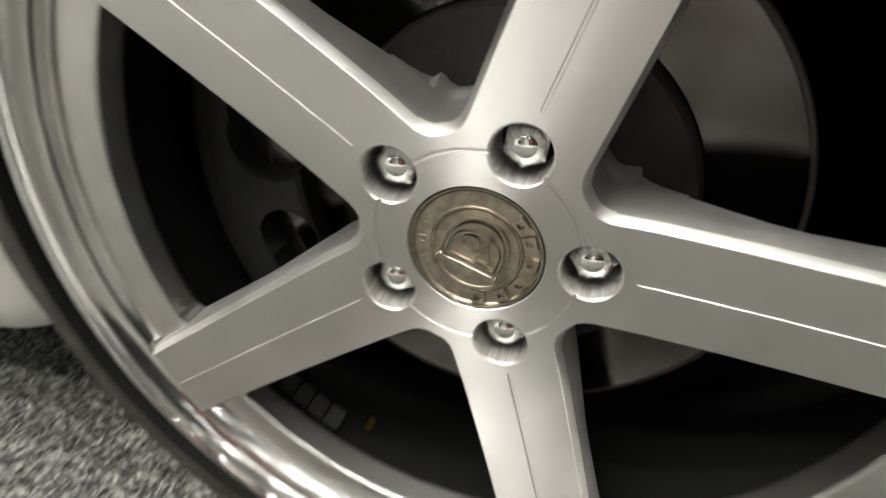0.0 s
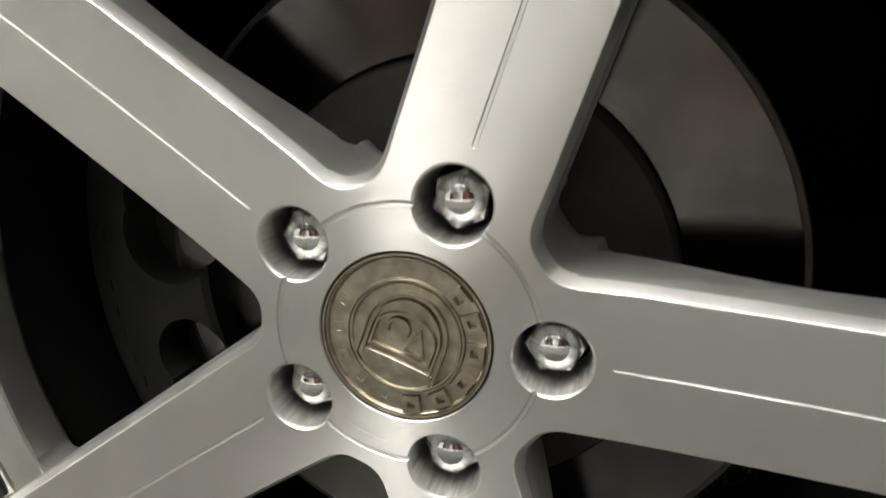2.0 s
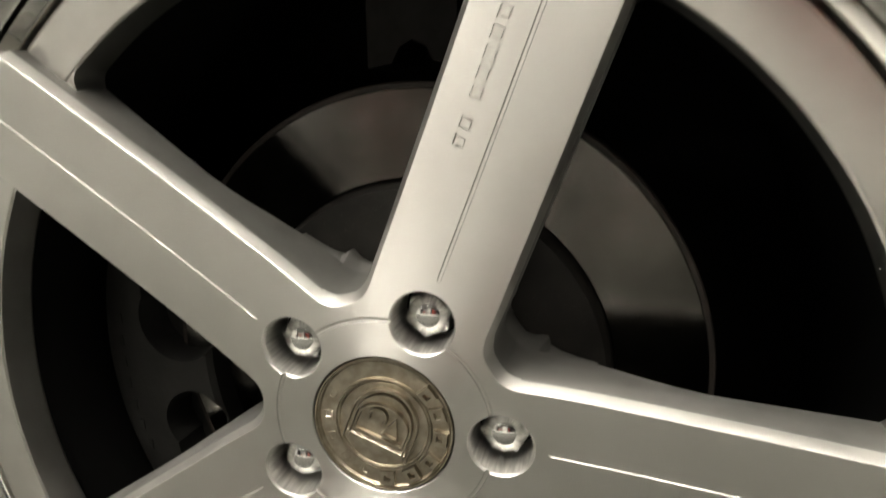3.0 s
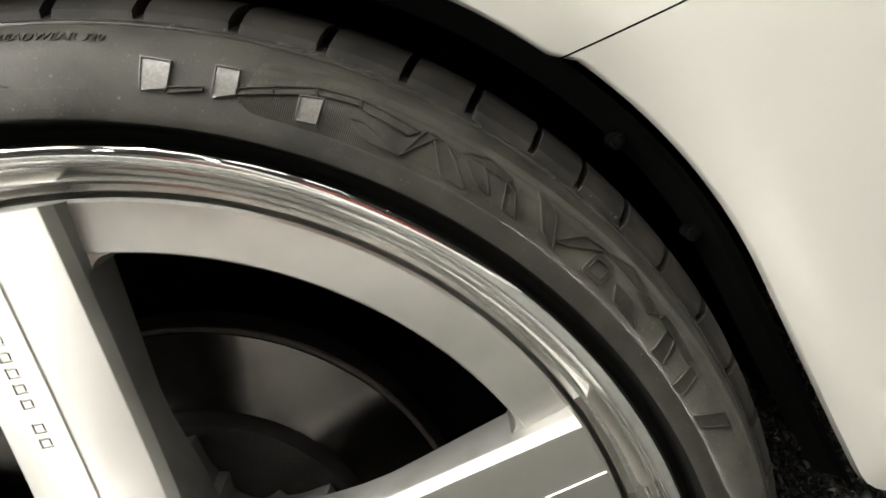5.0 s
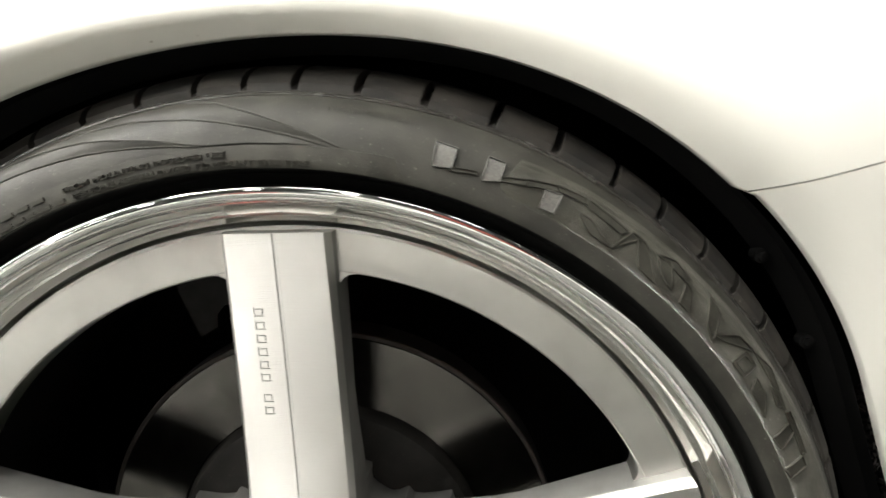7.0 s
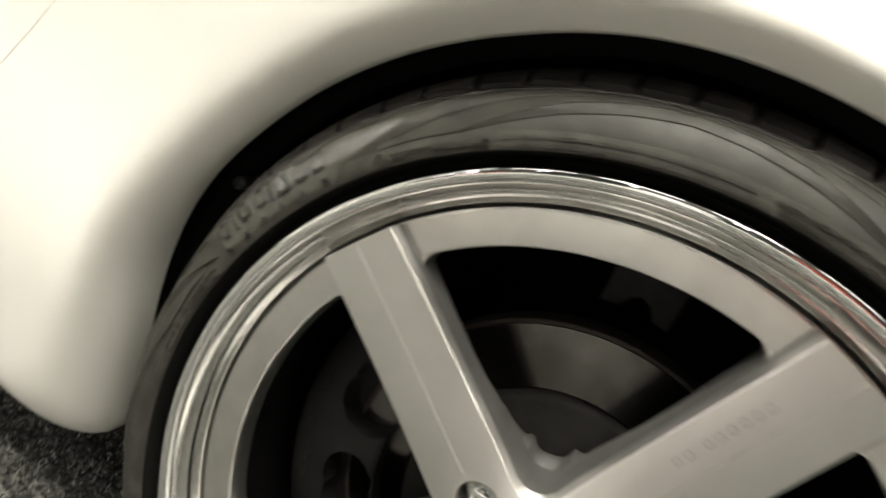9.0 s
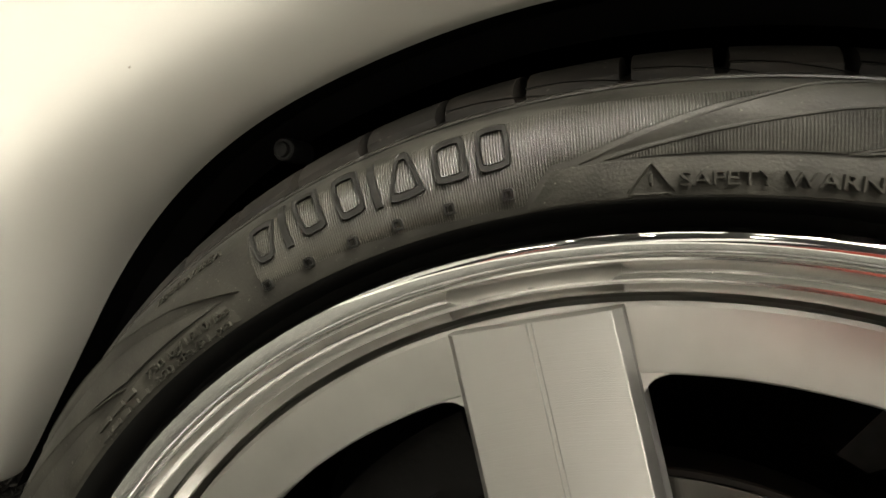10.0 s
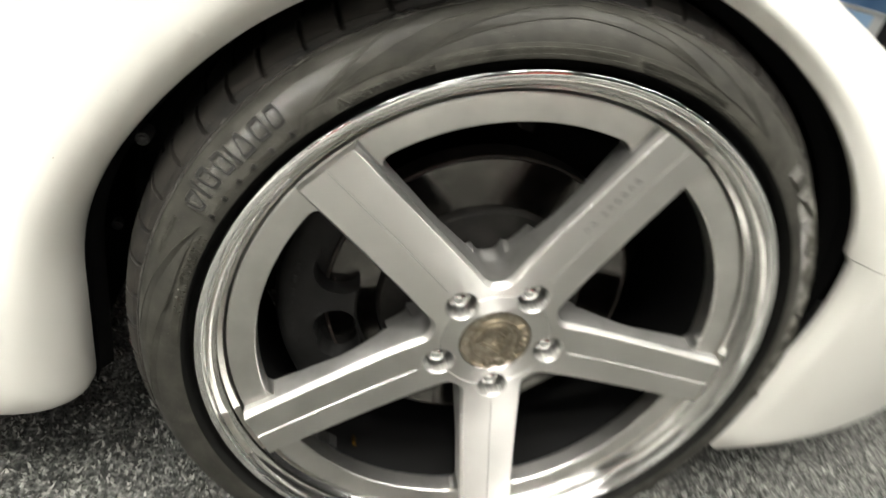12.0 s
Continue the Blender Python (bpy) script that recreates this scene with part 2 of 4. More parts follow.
def revolve(profile, segs=180, closed=False, start=0.0, sweep=360.0):
    """A turned shape round the y axis; profile rows are (radius, depth)."""
    bm = bmesh.new()
    full = sweep >= 359.9
    cols = segs if full else segs + 1
    rings = []
    for j in range(cols):
        a = radians(start + sweep * j / segs)
        rings.append([bm.verts.new((r * math.sin(a), d, r * math.cos(a))) for r, d in profile])
    n = len(profile)
    for j in range(segs):
        a, b = rings[j], rings[(j + 1) % cols]
        for i in range(n if closed else n - 1):
            k = (i + 1) % n
            bm.faces.new((a[i], a[k], b[k], b[i]))
    return bm


def box(bm, x0, x1, y0, y1, z0, z1):
    v = [bm.verts.new(p) for p in ((x0, y0, z0), (x1, y0, z0), (x1, y1, z0), (x0, y1, z0), (x0, y0, z1), (x1, y0, z1), (x1, y1, z1), (x0, y1, z1))]
    for f in ((0, 1, 2, 3), (4, 5, 6, 7), (0, 1, 5, 4), (1, 2, 6, 5), (2, 3, 7, 6), (3, 0, 4, 7)):
        bm.faces.new([v[i] for i in f])


def boxed(x0, x1, y0, y1, z0, z1, bevel=0.0):
    bm = bmesh.new()
    box(bm, x0, x1, y0, y1, z0, z1)
    if bevel:
        bmesh.ops.bevel(bm, geom=bm.edges[:], offset=bevel, segments=2, affect="EDGES")
    return bm


def bowl(bm, cx, cz, rings, segs=32, turn=0.0):
    """Closed stack of circles (radius, depth) about a line along y through cx, cz."""
    loops = []
    for r, d in rings:
        loops.append([bm.verts.new((cx + r * math.sin(turn + 2 * math.pi * j / segs), d, cz + r * math.cos(turn + 2 * math.pi * j / segs))) for j in range(segs)])
    for a, b in zip(loops, loops[1:]):
        for j in range(segs):
            k = (j + 1) % segs
            bm.faces.new((a[j], a[k], b[k], b[j]))
    bm.faces.new(loops[0])
    bm.faces.new(loops[-1])


def smoothstep(a, b, v):
    t = min(1.0, max(0.0, (v - a) / (b - a)))
    return t * t * (3 - 2 * t)


# ---- the hall ----
def carpet():
    bm = bmesh.new()
    n = 60
    line = [math.copysign(20 * abs(k / (n / 2)) ** 2.2, k) for k in range(-n // 2, n // 2 + 1)]
    g = [[bm.verts.new((a, b, 0)) for b in line] for a in line]
    for i in range(n):
        for j in range(n):
            bm.faces.new((g[i][j], g[i + 1][j], g[i + 1][j + 1], g[i][j + 1]))
    thing("floor", bm, CARPET, "black and grey speckled exhibition carpet", "floor", kind="structure")


carpet()
for wall_name, b in (("wall_north", (-20, 20, 20, 20.3, 0, 7)), ("wall_south", (-20, 20, -20.3, -20, 0, 7)), ("wall_east", (20, 20.3, -20.3, 20.3, 0, 7)), ("wall_west", (-20.3, -20, -20.3, 20.3, 0, 7))):
    thing(wall_name, boxed(*b), WALL, "plain grey hall wall", "wall", kind="structure", smooth=False)
thing("ceiling", boxed(-20.3, 20.3, -20.3, 20.3, 7.0, 7.3), CEIL, "mid grey hall ceiling", "ceiling", kind="structure", smooth=False)


BLACK = material("black_drape", (0.015, 0.015, 0.016), 0.8)
mottle(BLACK, (0.010, 0.010, 0.011), (0.022, 0.022, 0.024), 2.0, (6, 1, 0.3))
CONCRETE = material("polished_concrete", (0.45, 0.45, 0.43), 0.3)
mottle(CONCRETE, (0.46, 0.46, 0.443), (0.58, 0.58, 0.557), 1.4, detail=8)
rough_noise(CONCRETE, 0.2, 0.45, 2.0)
# Unseen pale floor, added to throw light onto the spokes and fender.
thing("added_pale_floor", boxed(-19.9, 19.9, -5.8, -2.4, -0.02, 0.004), CONCRETE, "pale polished concrete floor, added unseen to brighten the spokes", "floor", kind="structure", smooth=False)


def ceiling_light(x, y, z, size, glow):
    base = new("ceiling_light")
    base.location = (x, y, z)
    tagged(base, "round white ceiling lamp hanging over the stand", "ceiling light", "hall lamps")
    bm = bmesh.new()
    n = 24
    ring0 = [bm.verts.new((size * math.cos(6.28319 * j / n), size * math.sin(6.28319 * j / n), 0.0)) for j in range(n)]
    bm.faces.new(ring0)
    part("diffuser", bm, glow, base)
    bm = bmesh.new()
    loops = []
    for r, h in ((size * 1.02, -0.02), (size * 1.06, 0.0), (size * 0.9, 0.16), (size * 0.3, 0.24), (0.02, 7.0 - z)):
        loops.append([bm.verts.new((r * math.cos(6.28319 * j / n), r * math.sin(6.28319 * j / n), h + 0.012)) for j in range(n)])
    for a, b in zip(loops, loops[1:]):
        for j in range(n):
            bm.faces.new((a[j], a[(j + 1) % n], b[(j + 1) % n], b[j]))
    part("housing", bm, BLACK, base)


# a grid of small bright spots over the car's flank, and wide lamps further off
for lx in (-4.8, -3.6, -2.5, -1.5, -0.6, 0.5, 2.2):
    for ly in (-2.9, -1.9, -0.9):
        ceiling_light(lx, ly, 5.0, 0.032, SPOT if -3 < lx < 0 else DIM_SPOT)
for lx in (-7.0, -4.2, -1.4, 1.4, 4.2, 7.0):
    for ly in (-8.6, -3.4, 4.0, 7.6):
        if (lx, ly) != (4.2, -8.6):
            ceiling_light(lx, ly, 5.6, 0.24, GLOW)
for lx, ly in ((-12.5, -17.0), (-10.6, -15.0), (-9.2, -15.0), (10.2, -8.6), (12.4, -8.6)):
    ceiling_light(lx, ly, 5.6, 0.5 if lx < 0 else 0.26, GLOW)


def added_light_panel(x, y, z, wide, deep):
    base = tagged(new("added_light_panel"), "flat white lit panel, added unseen for the rim flange's reflection", "ceiling light", "hall light panels")
    base.location = (x, y, z)
    part("diffuser", boxed(-wide / 2, wide / 2, -deep / 2, deep / 2, 0.0, 0.01), SOFT, base)
    part("housing", boxed(-wide / 2 - 0.03, wide / 2 + 0.03, -deep / 2 - 0.03, deep / 2 + 0.03, 0.012, 0.10, 0.01), BLACK, base)
    for sx in (-0.4, 0.4):
        part("hanger", boxed(sx * wide - 0.01, sx * wide + 0.01, -0.01, 0.01, 0.09, 7.0 - z), BLACK, base)


# Unseen panels added to whiten the rim flange and fill the fender's edge.
for lx in (-5.2, -3.1, -1.0, 1.1, 3.2, 5.3):
    added_light_panel(lx, -4.2, 4.9, 1.6, 0.8)

# booths round the stand, most of them added out of view for reflections
BEIGE = material("beige_panel", (0.45, 0.40, 0.33), 0.5)
mottle(BEIGE, (0.40, 0.355, 0.29), (0.50, 0.45, 0.38), 1.3)
PALE = material("pale_blue_panel", (0.40, 0.60, 0.80), 0.4)
mottle(PALE, (0.36, 0.55, 0.78), (0.46, 0.66, 0.84), 2.0)
BOOTHS = [
    ("blue", BLUE, (1.6, 12.0, 9.0, 9.15, 0, 4.2)), ("beige", BEIGE, (2.85, 3.65, 8.86, 8.94, 0, 3.4)), ("white", WHITE, (-2.5, 1.6, 9.0, 9.15, 0, 4.2)),
    # unseen walls from here on, added to shape what the metal reflects
    ("red", RED, (-2.3, -1.95, -6.1, -6.0, 0, 1.3)), ("white", WHITE, (-0.6, 0.5, -6.6, -6.5, 0, 3.0)), ("black", BLACK, (0.6, 1.5, -6.6, -6.5, 0, 3.0)), ("red", RED, (1.6, 2.6, -6.6, -6.5, 0, 3.0)),
    ("black", BLACK, (2.7, 4.2, -6.6, -6.5, 0, 2.6)), ("black", BLACK, (4.3, 7.5, -6.0, -5.9, 0, 3.2)),
    ("black", BLACK, (-4.4, -2.7, -6.4, -6.3, 0, 2.6)), ("white", WHITE, (-8.0, -4.6, -6.0, -5.9, 0, 3.2)),
    ("white", WHITE, (-7.0, -6.9, -4.0, -2.5, 0, 3.0)), ("black", BLACK, (-7.0, -6.9, -2.4, -0.7, 0, 3.0)), ("white", WHITE, (-7.0, -6.9, -0.6, 0.5, 0, 3.0)), ("black", BLACK, (-7.0, -6.9, 0.6, 2.0, 0, 3.0)), ("black", BLACK, (-7.0, -6.9, 2.2, 4.0, 0, 2.6)),
    ("black", BLACK, (8.0, 8.1, -5.0, 0.0, 0, 3.0)), ("blue", BLUE, (8.0, 8.1, 0.2, 4.0, 0, 3.0)),
]
for tone, mat, b in BOOTHS:
    thing("booth_wall", boxed(*b, 0.01), mat, tone + " exhibition booth wall standing on carpet", "booth wall", "booth walls")

for px in (2.68, 3.73):
    thing("booth_post", boxed(px - 0.07, px + 0.07, 8.80, 8.97, 0, 3.6, 0.02), PALE, "pale blue upright post of a booth wall", "post", "booth posts")


def booth_lamp(x, z, size):
    base = tagged(new("booth_lamp"), "round white lit lamp on blue booth wall", "lamp", "booth lamps")
    base.location = (x, 8.96, z)
    bm = bmesh.new()
    bowl(bm, 0, 0, [(size, 0.03), (size, -0.06), (size * 0.94, -0.07)], 28)
    part("housing", bm, WHITE, base)
    bm = bmesh.new()
    bowl(bm, 0, 0, [(size * 0.93, -0.068), (size * 0.90, -0.085), (size * 0.6, -0.105), (size * 0.2, -0.112)], 28)
    part("diffuser", bm, SIGN, base)


SIGN = lamp_glow("booth_lamp_glow", (0.93, 0.98, 1.0), 6.0)
booth_lamp(4.55, 2.07, 0.19)
booth_lamp(5.05, 2.34, 0.19)


def display_counter(x, y, wide, high, mat, face, label):
    base = tagged(new("display_counter"), label, "counter", "booth counters")
    base.location = (x, y, 0)
    part("cabinet", boxed(-wide / 2, wide / 2, -0.25, 0.25, 0, high - 0.03, 0.01), mat, base)
    part("worktop", boxed(-wide / 2 - 0.03, wide / 2 + 0.03, -0.28, 0.28, high - 0.03, high, 0.008), mat, base)
    part("front_panel", boxed(-wide * 0.25, wide * 0.3, -0.266, -0.246, high * 0.35, high * 0.93, 0.006), face, base)


display_counter(5.55, 6.0, 0.9, 0.70, WHITE, PALE, "white booth counter with pale blue front panel")
display_counter(6.65, 6.1, 0.8, 0.68, BLACK, RED, "black booth counter with dark red front panel")

# ---- the car ----
car = tagged(new("car"), "white lowered car with polished five-spoke wheel on speckled carpet", "car")

# the body sheet: arch radius, where the sheet's lower edge lies, and how it leans and curves
ARCH, ARCH_TOP, BOTTOM, BUMPER_FOOT = 0.352, 0.3355, -0.158, -0.190


def ease(v, w):
    """Ramp from nought that bends in gently over about w."""
    return w * math.log(1 + math.exp(min(60.0, v / w)))


def eased(v, lo, hi, w):
    """The value held between two limits, with soft bends at both."""
    return lo + ease(v - lo, w) - ease(v - hi, w)


def arch_depth(x, z):
    """Depth of the arch's edge: the fender bulges over the wheel's top and falls back at its feet."""
    x, z = eased(x, -0.45, 0.44, 0.04), eased(z, -0.17, 0.40, 0.03)
    return 0.0127 - 0.010 * x - 0.140 * z + 0.067 * x * x - 0.09 * x * z


def rear_foot(x, z):
    """How far the rear foot of the arch draws back, 0 to 1."""
    return smoothstep(-0.24, -0.345, x) * smoothstep(0.17, 0.02, z)


def sheet(x, t, s):
    """Body sheet: x along the car, t height along the sheet, s distance from its cut edge; wheel-centred."""
    # a crisp turned-in lip over the wheel's top and front, a broad soft roll behind it
    low = smoothstep(0.0, -0.30, x) * smoothstep(0.30, 0.0, t)
    broad = low
    wide, bend = 0.0140 + 0.009 * smoothstep(0.12, 0.34, x), 0.0026 + 0.003 * smoothstep(0.15, 0.36, abs(x))
    steep = 0.0168 / wide
    lip = lambda q: steep * ease(wide - q, bend)
    deep_in = 0.0055 * smoothstep(0.25, 0.0, x) + 0.0135 * rear_foot(x, t)
    fold = 0.026 + 0.018 * low + deep_in
    grow = 1 + deep_in / lip(0.0)
    roll = (1 - broad) * lip(0.0) * grow + broad * fold
    ahead = ease(x - 0.43, 0.035)
    flat = arch_depth(x, t) + deep_in - roll + 0.42 * ahead ** 2 + 0.16 * ahead
    reach = 0.050
    q = max(0.0, 1 - s / reach)
    soft = 0.2 * low
    flat += (1 - broad) * lip(s) * grow + broad * fold * (soft * q * q + (1 - soft) * (1 - math.sqrt(max(0.0, 1 - q * q))))
    crown = 0.380 - 0.36 * (x - 0.14)
    if x < -0.1:
        crown = 0.4664 + 0.12 * (1 - math.exp((x + 0.1) / 0.333))
    rise, deep, run = 0.17, 0.15, 0.25
    t0 = crown - rise
    if t <= t0:
        z, d = t, 0.0
    else:
        a = min((t - t0) / run, 1.0) * math.pi / 2
        z, d = t0 + rise * math.sin(a), deep * (1 - math.cos(a))
        if t - t0 > run:
            d += t - t0 - run
            z += 0.05 * (1 - math.exp(-(t - t0 - run) / 0.3))
    return Vector((x, flat + d, z))


def edge_line():
    """The sheet's lower edge from far behind to far ahead, along the sill, over the arch, along the bumper."""
    pts = [(-1.9 + 1.48 * k / 24, BOTTOM, 0.0) for k in range(24)]
    pts += [(-0.3995 + 0.035 * math.sin(a), BOTTOM + 0.035 * (1 - math.cos(a)), 0.0) for a in [radians(90 * k / 6) for k in range(7)]]
    pts += [(-ARCH - 0.0125, z, 0.0) for z in (-0.09, -0.06, -0.03)]
    for a in np.linspace(-90, 90, 181):
        # the bumper stands back from the fender's edge
        back = 0.004 * smoothstep(64.4, 65.6, a)
        wider = 0.0125 * smoothstep(-50, -86, a)
        pts.append(((ARCH + back + wider) * math.sin(radians(a)), (ARCH_TOP + back) * math.cos(radians(a)), back))
    pts += [(ARCH + 0.004, z, 0.004) for z in (-0.03, -0.06, -0.10, -0.13)]
    pts += [(0.391 - 0.035 * math.cos(a), BUMPER_FOOT + 0.035 * (1 - math.sin(a)), 0.004 - 0.0025 * a) for a in [radians(90 * k / 6) for k in range(7)]]
    pts += [(0.414 + 0.9 * k / 20, BUMPER_FOOT, 0.0) for k in range(21)]
    return pts


def body_sheet():
    bm = bmesh.new()
    steps = [0, 0.0006, 0.002, 0.0045, 0.009, 0.014, 0.020, 0.027, 0.035, 0.045, 0.058, 0.075, 0.095, 0.12, 0.15, 0.18, 0.21, 0.24, 0.27, 0.30, 0.34, 0.38, 0.43, 0.5, 0.6, 0.75, 0.95, 1.2]
    cx, cz = 0.0, -0.45
    cols = []
    for x, z, skip in edge_line():
        ray = Vector((x - cx, z - cz)).normalized()
        # at flat parts of the edge the distance from it grows more slowly than along the ray
        lean = 1.0 - (1.0 - max(0.25, abs(ray.y))) * smoothstep(0.03, -0.13, z)
        col = []
        turn_in = sheet(x, z, skip)
        col.append(bm.verts.new(turn_in + Vector((0, 0.004, 0))))
        for s in steps:
            col.append(bm.verts.new(sheet(x + ray.x * s / lean, z + ray.y * s / lean, s + skip)))
        cols.append(col)
    for a, b in zip(cols, cols[1:]):
        for i in range(len(a) - 1):
            bm.faces.new((a[i], a[i + 1], b[i + 1], b[i]))
    return bm


SEAM_CO, SEAM_NO = Vector((0.335, 0, 0.1405)), Vector((0.16, 0, 0.987))
DOOR_CO, DOOR_NO = Vector((-0.521, 0, 0.15)), Vector((0.845, 0, -0.535))
up = (0, 0, HUB_Z)
GAP = 0.00042


def which_panel(c):
    if (c - DOOR_CO).dot(DOOR_NO) < 0 and c.x < -0.1:
        return "front_door"
    if c.x > 0.1 and (c - SEAM_CO).dot(SEAM_NO) < 0:
        return "front_bumper"
    return "fender"


def panel(name, label):
    """One pressed panel: the sheet up to its seams, with the seam borders folded inward."""
    bm = body_sheet()
    for co, no in ((SEAM_CO, SEAM_NO), (DOOR_CO, DOOR_NO)):
        for shift in (-GAP, GAP):
            bmesh.ops.bisect_plane(bm, geom=bm.verts[:] + bm.edges[:] + bm.faces[:], plane_co=co + no * shift, plane_no=no)
    gone = []
    for f in bm.faces:
        c = f.calc_center_median()
        in_gap = (abs((c - SEAM_CO).dot(SEAM_NO)) < GAP and c.x > 0.1) or (abs((c - DOOR_CO).dot(DOOR_NO)) < GAP and c.x < -0.1)
        if in_gap or which_panel(c) != name:
            gone.append(f)
    bmesh.ops.delete(bm, geom=gone, context="FACES")
    border = [e for e in bm.edges if len(e.link_faces) == 1]
    fold = bmesh.ops.extrude_edge_only(bm, edges=border)
    for v in fold["geom"]:
        if isinstance(v, bmesh.types.BMVert):
            near_seam = (v.co.x > 0.1 and abs((v.co - SEAM_CO).dot(SEAM_NO)) < GAP * 1.5) or (v.co.x < -0.1 and abs((v.co - DOOR_CO).dot(DOOR_NO)) < GAP * 1.5)
            v.co.y += 0.004 if near_seam else 0.003
    return part(name, bm, PAINT, car, label, up, angle=50)


panel("fender", "glossy white front fender with rolled arch edge")
panel("front_bumper", "glossy white bumper corner")
panel("front_door", "glossy white door edge")

# underbody that closes the car behind its panels
part("underbody", boxed(-1.8, 0.9, 0.42, 1.5, -0.17, 0.28), LINER, car, "black underbody", up)
part("engine_wall", boxed(-1.8, 0.5, 0.31, 0.42, -0.19, 0.26), LINER, car, "black inner wing", up)

# arch liner: tube round the wheel and its flange along the arch
def liner_sheet(rows_):
    """Rows (radius added to the arch's, depth added to its edge) swept along the arch."""
    bm = bmesh.new()
    spine = [(-ARCH - 0.0125, z, -1.0, 0.0) for z in (-0.150, -0.13, -0.10, -0.07, -0.035)]
    for k in range(81):
        a = radians(-90 + 180 * k / 80)
        wider = 0.0125 * smoothstep(-50, -86, math.degrees(a))
        spine.append(((ARCH + wider) * math.sin(a), ARCH_TOP * math.cos(a), math.sin(a), math.cos(a)))
    spine += [(ARCH, z, 1.0, 0.0) for z in (-0.035, -0.07, -0.11, -0.15, -0.185)]
    cols = []
    for x, z, nx, nz in spine:
        edge = sheet(x, z, 0.0)
        cols.append([bm.verts.new((edge.x + g * nx, edge.y + d if d < 0.2 else d, edge.z + g * nz)) for g, d in rows_])
    for a, b in zip(cols, cols[1:]):
        for i in range(len(rows_) - 1):
            bm.faces.new((a[i], a[i + 1], b[i + 1], b[i]))
    return bm


liner = part("arch_liner", liner_sheet([(0.002, 0.010), (0.004, 0.030), (-0.003, 0.040), (-0.005, 0.044), (0.014, 0.056), (0.02, 0.08), (0.02, 0.30), (-0.30, 0.31)]), LINER, car, "black plastic wheel arch liner", up)


def flange_screw(angle, size, mat):
    a = radians(angle)
    edge = sheet(ARCH * math.sin(a), ARCH_TOP * math.cos(a), 0.0)
    x, z = edge.x - 0.005 * math.sin(a), edge.z - 0.005 * math.cos(a)
    d = edge.y + (0.024 if mat is CLIP else 0.036)
    bm = bmesh.new()
    bowl(bm, x, z, [(r * size, d + h * size) for r, h in ((1.0, 3.4 if mat is CLIP else 1.5), (1.0, 0.0), (0.88, -0.15), (0.68, -0.15), (0.6, -0.5), (0.4, -0.6))], 12)
    part("screw", bm, mat, liner, "dark push-in clip")


for a, size, mat in ((-65.6, 0.0054, CLIP), (74.0, 0.0046, LINER), (86.0, 0.0046, LINER), (-84.0, 0.0046, LINER)):
    flange_screw(a, size, mat)

# ---- the wheel ----
PHI = 23.0
SPOKES = [radians(PHI + 72 * k) for k in range(5)]


def crest(s):
    """Depth of a spoke's front along its length."""
    return 0.0 if s <= 0.08 else -0.0158 * ((s - 0.08) / 0.162) ** 1.3


def spoke_point(k, s, u, d):
    a = SPOKES[k]
    return Vector((s * math.sin(a) + u * math.cos(a), d, s * math.cos(a) - u * math.sin(a)))


STATIONS = [0.08, 0.09, 0.10, 0.115, 0.13, 0.145, 0.16, 0.175, 0.19, 0.205, 0.22, 0.23, 0.2418]


def star_layer(bm, half, rim, back):
    """One outline of the five spokes with their hub: half width, distance of the flat between spokes, depth of this layer."""
    c36, s36 = math.cos(radians(36)), math.sin(radians(36))
    root = half + 0.0028
    sv = (rim - root * s36) / c36
    layer = []
    for k in range(5):
        row = []
        for side in (-1, 1):
            line = []
            # rounded foot of the spoke: from the flat between spokes into the side
            foot = spoke_point(k, sv, side * root, 0)
            mid = spoke_point(k, rim * c36, side * rim * s36, 0)
            a, b = foot.lerp(mid, 0.72), spoke_point(k, sv + 0.009, side * root, 0)
            for q in (0.0, 0.2, 0.4, 0.6, 0.8, 1.0):
                p = a * (1 - q) ** 2 + foot * 2 * q * (1 - q) + b * q * q
                p.y = back(0.07)
                line.append(bm.verts.new(p))
            for s in STATIONS:
                wide = half + 0.0028 * (1 - (s - 0.08) / 0.162)
                e = s if s < 0.2405 else math.sqrt(s * s - wide * wide)
                line.append(bm.verts.new(spoke_point(k, e, side * wide, back(s))))
            row.append(line)
        layer.append(row)
    return layer


